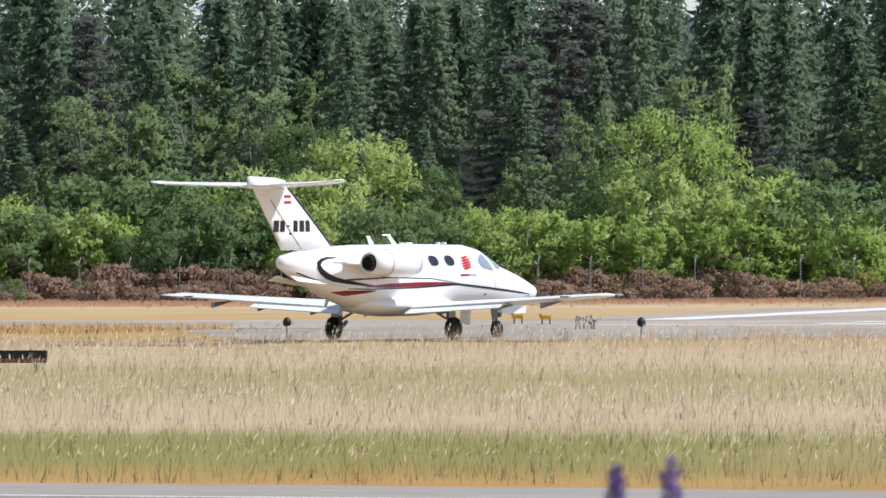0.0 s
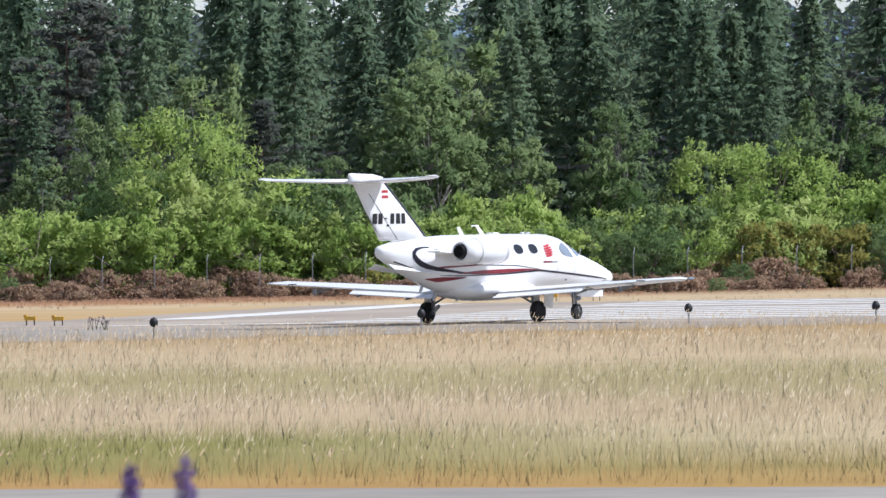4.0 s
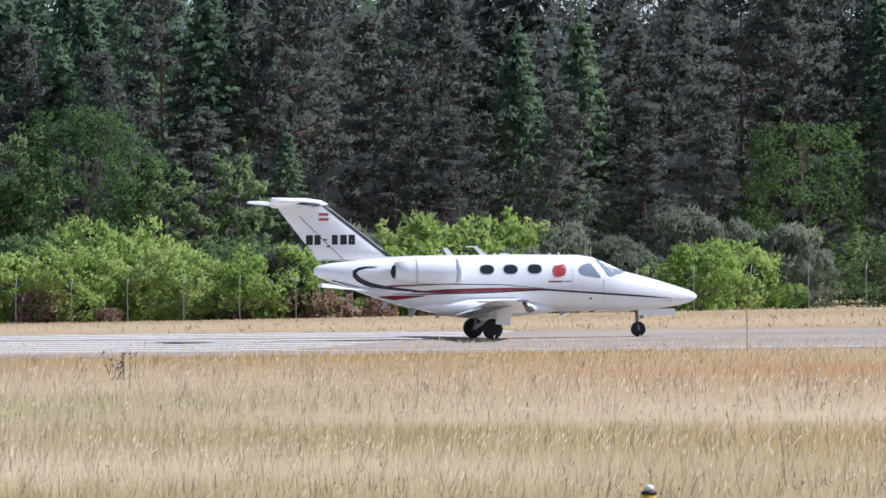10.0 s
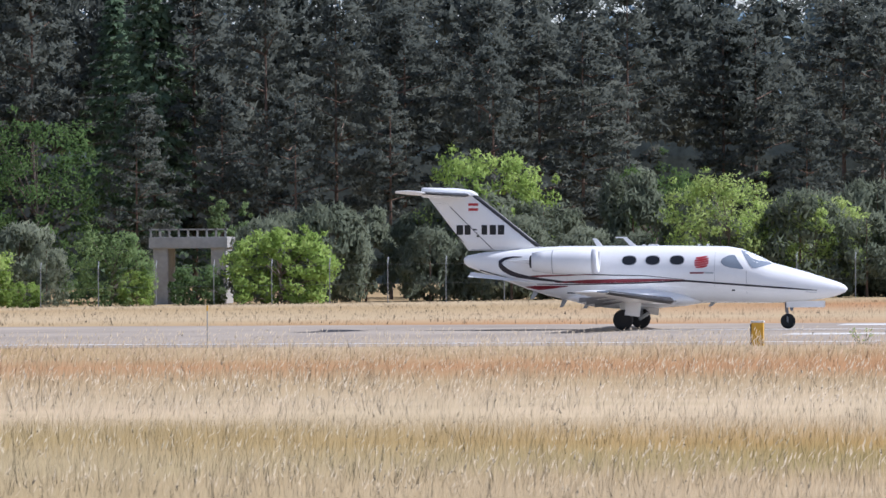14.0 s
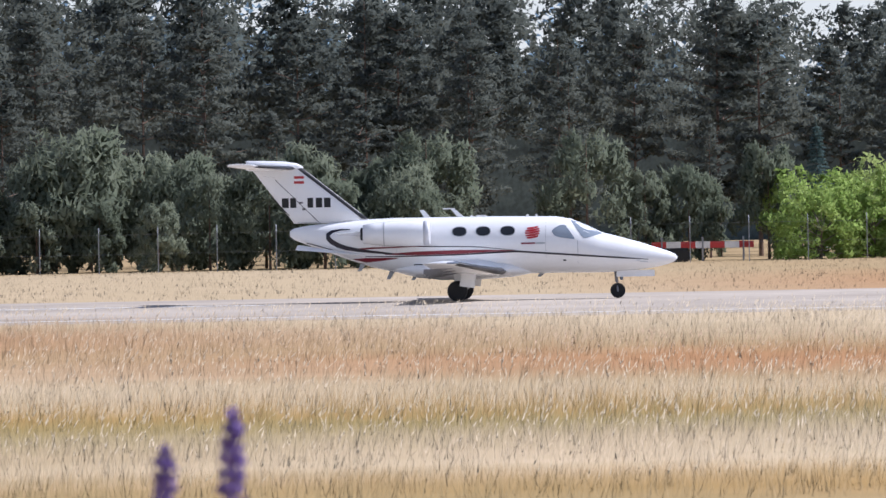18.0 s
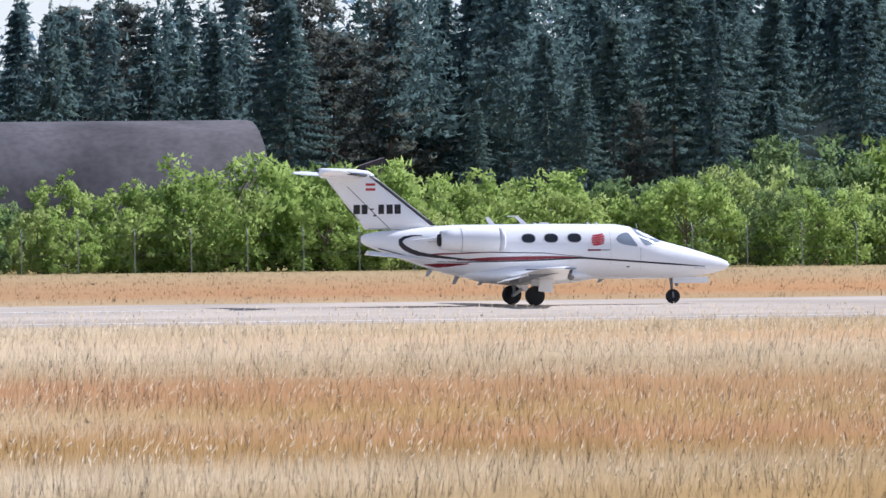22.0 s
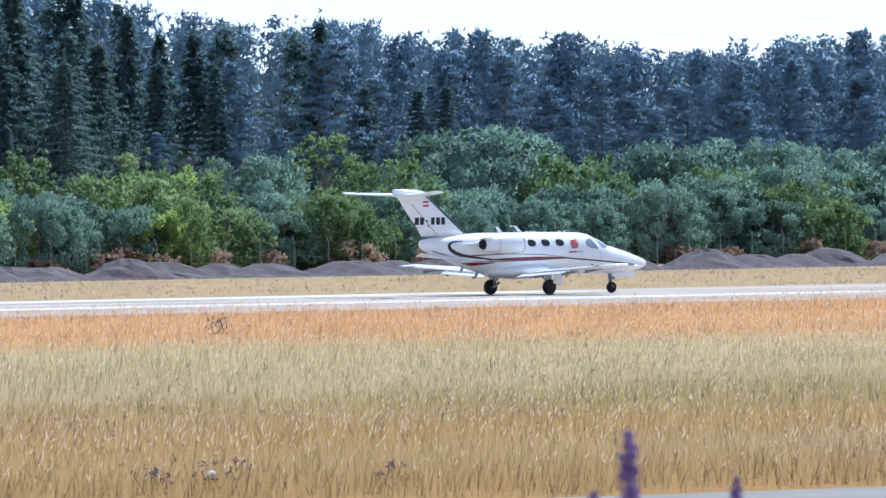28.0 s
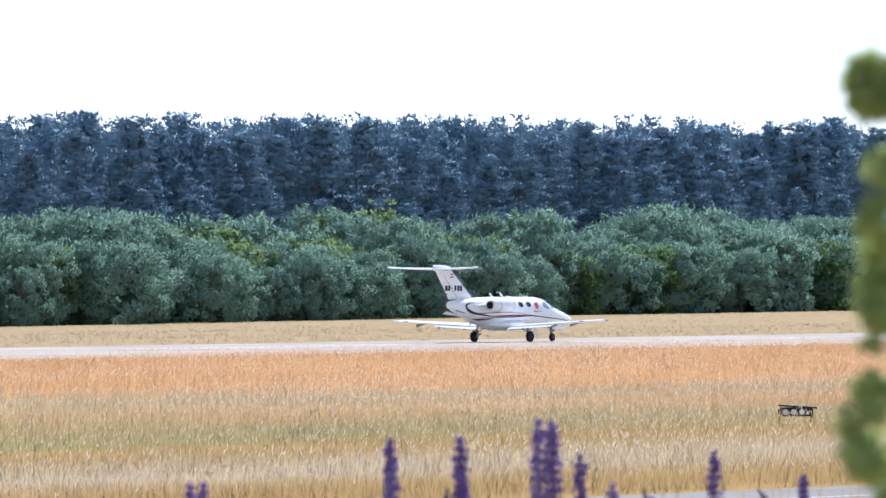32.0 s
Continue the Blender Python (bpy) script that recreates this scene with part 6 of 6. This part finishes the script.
for x, y, w, h in ((-50.5, 209.5, 0.30, 0.62), (62.2, 189.0, 0.65, 0.50), (175.9, 208, 0.5, 0.50), (-89.4, 244.0, 0.25, 0.35), (84.0, 99.5, 0.28, 0.42), (82.6, 99, 0.16, 0.34), (86.2, 98.5, 0.14, 0.34), (148, 240, 0.4, 0.4)):
    tuft(x, y, w, h, M_DULLMAUVE, "flower_tuft", "faded mauve wild flowers among the dry grass")
for x, y, w, h in ((48.1, 244.5, 0.25, 0.45), (101.5, 212, 0.2, 0.5), (-20.5, 246, 0.15, 0.4)):
    tuft(x, y, w, h, F_BUSH, "green_tuft", "small green weed among the dry grass")


# ---- flowering sage on the bank near the camera ----
def sage(n_spikes, h, spread, bushy, petals=M_PURPLE):
    e = empty("sage_plant")
    tagged(e, "sage plant with upright violet flower spikes on the bank", "flower", "violet sage plants")
    fol, stems = [], []
    for k in range(n_spikes):
        bx, by = rng.normal(0, spread * 0.35), rng.normal(0, spread * 0.35)
        lean = rng.normal(0, 0.10 if n_spikes > 1 else 0.015, 2)
        if n_spikes == 1:
            bx = by = 0.0
        top = h * (rng.uniform(0.84, 1.0) if n_spikes > 1 else 1.0)
        ln = rng.uniform(0.15, 0.28) if n_spikes > 1 else 0.34
        curve = rng.normal(0, 0.05 if n_spikes > 1 else 0.02)
        pts = []
        n = 150 if n_spikes > 1 else 300
        t = rng.uniform(0, 1, n)
        tier = np.round(t * 11) / 11 + rng.normal(0, 0.016, n)
        ang = rng.uniform(0, 6.28, n)
        rad = (0.026 * np.clip(1 - tier, 0, 1) ** (0.6 if n_spikes > 1 else 0.25) + 0.004) * rng.uniform(0.6, 1.1, n)
        z = top - ln * (1 - tier)
        cx = bx + lean[0] * z + curve * np.clip(tier, 0, 1) ** 2
        cy = by + lean[1] * z
        c = np.stack([cx + rad * np.cos(ang), cy + rad * np.sin(ang), z], 1)
        core = thin((bx + lean[0] * (top - ln), by + lean[1] * (top - ln), top - ln), (bx + lean[0] * top + curve, by + lean[1] * top, top), 0.012)
        tri_soup("flower_spike", np.concatenate([leaves(c, 0.020, None, 0.8), np.array(core)]), petals, e)
        zz = top - ln
        stems += thin((bx, by, -0.05), (bx + lean[0] * zz, by + lean[1] * zz, zz), 0.004)
        m = 14
        tz = rng.uniform(0.25, 0.8, m) * zz
        fol.append(leaves(np.stack([bx + lean[0] * tz, by + lean[1] * tz, tz], 1) + rng.normal(0, 0.025, (m, 3)), 0.06, None, 0.7))
    if bushy:
        c = np.stack([rng.normal(0, spread * 0.6, 420), rng.normal(0, spread * 0.5, 420), h * rng.uniform(0.25, 0.76, 420)], 1)
        fol.append(leaves(c, 0.055, None, 0.9))
    tri_soup("stalk_bundle", np.array(stems), M_SAGE, e)
    tri_soup("foliage", np.concatenate(fol), M_SAGE, e)
    return e


SAGE = [sage(4, 0.98, 0.14, False), sage(3, 0.92, 0.10, False), sage(6, 0.95, 0.22, True), sage(7, 0.90, 0.25, True), sage(5, 0.97, 0.2, True), sage(1, 1.0, 0, False), sage(1, 1.0, 0, False), sage(1, 1.0, 0, False), sage(1, 1.0, 0, False, M_FADED), sage(1, 1.0, 0, False, M_FADED), sage(4, 0.9, 0.25, True, M_DULLMAUVE), sage(3, 0.85, 0.22, True, M_FADED)]
for k in (8, 9, 10, 11):
    tagged(SAGE[k], "sage plant with fading grey-mauve flower spikes on the bank")
BANK = 1.85
first = set()


def set_sage(k, x, y, s=1.0):
    m = pose(x, y, BANK - 0.02, 0, 0, rng.uniform(0, 360))
    o = SAGE[k]
    if k in first:
        o = copy_thing(SAGE[k], m)
    first.add(k)
    o.matrix_basis = m
    o.scale = (s, s, s)


# single tall spikes: x, y and height over the bank
for k, (x, y, tall) in enumerate(((-7.999, 22.00, 0.941), (-7.861, 22.00, 0.962), (-0.243, 22.00, 0.996), (-0.128, 22.00, 1.072), (18.198, 19.80, 0.953), (18.576, 19.80, 0.819), (18.033, 19.80, 0.797), (19.918, 19.50, 0.877), (20.260, 19.50, 0.956), (20.517, 19.50, 0.911), (20.446, 19.50, 0.864), (22.965, 19.20, 0.938), (23.191, 19.20, 0.932), (23.328, 19.20, 0.884), (23.498, 19.20, 0.890), (23.773, 19.20, 0.813), (22.499, 19.20, 0.814), (24.339, 19.20, 0.804), (24.340, 18.90, 0.854), (23.855, 18.90, 0.814), (25.419, 18.90, 0.769), (26.337, 18.90, 0.660), (27.589, 18.90, 0.885), (27.128, 18.90, 0.757), (27.335, 18.90, 0.781), (27.503, 18.90, 0.776), (23.481, 18.90, 0.892), (28.346, 18.60, 1.020), (28.768, 18.60, 1.018), (29.263, 18.60, 1.073), (29.375, 18.60, 1.062), (29.541, 18.60, 0.945), (30.463, 18.60, 0.942), (31.038, 18.60, 0.844), (27.108, 18.60, 0.893), (28.301, 18.60, 0.871), (28.803, 18.60, 0.904), (29.748, 18.60, 0.840), (6.476, 21.00, 1.008), (6.669, 21.00, 1.029), (6.304, 21.00, 0.918), (6.739, 21.00, 0.926), (6.819, 21.00, 0.937), (6.886, 21.00, 0.923), (6.958, 21.00, 0.947), (11.872, 21.00, 0.923))):
    set_sage(8 + k % 2 if 6 < x < 8 else 5 + k % 3, x, y, tall)
for k in range(54):
    a = 50.6 + 8.6 * (k + rng.uniform(0, 1)) / 54
    r = rng.uniform(18.0, 21.8)
    low = float(np.interp(a, [49.6, 51, 54.5, 56.2, 59], [0.86, 0.84, 0.72, 0.86, 0.88]))
    x, y = 22 * math.tan(radians(a)) * r / 22, r
    set_sage(int(rng.integers(10, 12)) if rng.uniform() < (0.35 if a < 53 else 0.62) else int(rng.integers(2, 5)), x, y, 0.93 * low * rng.uniform(0.86, 1.06) * (0.95 + 0.05 * r / 22))
# dry grass among the sage
bankg = []
for k in range(4500):
    a, r = radians(rng.uniform(47.5, 61)), rng.uniform(17.0, 24.5)
    x, y = r * math.tan(a), r
    h = rng.uniform(0.25, 0.66)
    bankg += thin((x, y, BANK - 0.02), (x + rng.normal(0, 0.12), y + rng.normal(0, 0.12), BANK + h), 0.0035)
tagged(tri_soup("bank_grass", sward(np.array(bankg)), M_GRASS), "dry grass stalks among the sage on the bank", "grass", kind="stuff")

# leafy branch close by at the end of the sweep
nt_root = empty("garden_tree", pose(13.738, 7.275, BANK))
tagged(nt_root, "leafy green tree close to the camera on the bank", "tree")
cl = []


def spray_at(a, z, far=15.0):
    """A place on the tree's near side by its bearing and height."""
    return (far * math.sin(radians(a)) - 13.738, far * math.cos(radians(a)) - 7.275, z - BANK)


for k in range(16):
    cl.append(spray_at(59.39 + 0.5 * rng.uniform() ** 1.4, rng.uniform(3.665, 3.765)))
for k in range(110):
    z = rng.uniform(2.8, 3.60)
    edge_a = 59.47 + 0.05 * math.sin(z * 23) + 0.05 * math.sin(z * 9 + 1)
    cl.append(spray_at(edge_a + 0.9 * rng.uniform() ** 2, z, rng.uniform(14.9, 15.2)))
for k in range(70):
    cl.append(spray_at(rng.uniform(60.0, 62.4), rng.uniform(3.0, 4.3), rng.uniform(14.8, 16.0)))
tri_soup("crown", tufted(np.array(cl), rng.uniform(0.014, 0.034, len(cl)), np.tile((-0.7, -0.5, 0.5), (len(cl), 1)), 7000, 0.024, 0.9), F_BUSH, nt_root)
tri_soup("trunk", trunk_tris(2.2, 0.06, [((0, 0, 0.5 + z * 0.6), (x, y, z), 0.010, 0.003) for x, y, z in cl[::6]]), M_BARK, nt_root)


def motions():
    walk(jet, [(t, pose(x, y, float(ground_z(y)) + 0.010, 0, 0, h)) for t, x, y, h in JET])
    for w in WHEELS:
        base = w.matrix_basis.copy()
        walk(w, [(k * 0.25, base @ pose(0, 0, 0, 0, (k * 74) % 360, 0)) for k in range(129)])


motions()
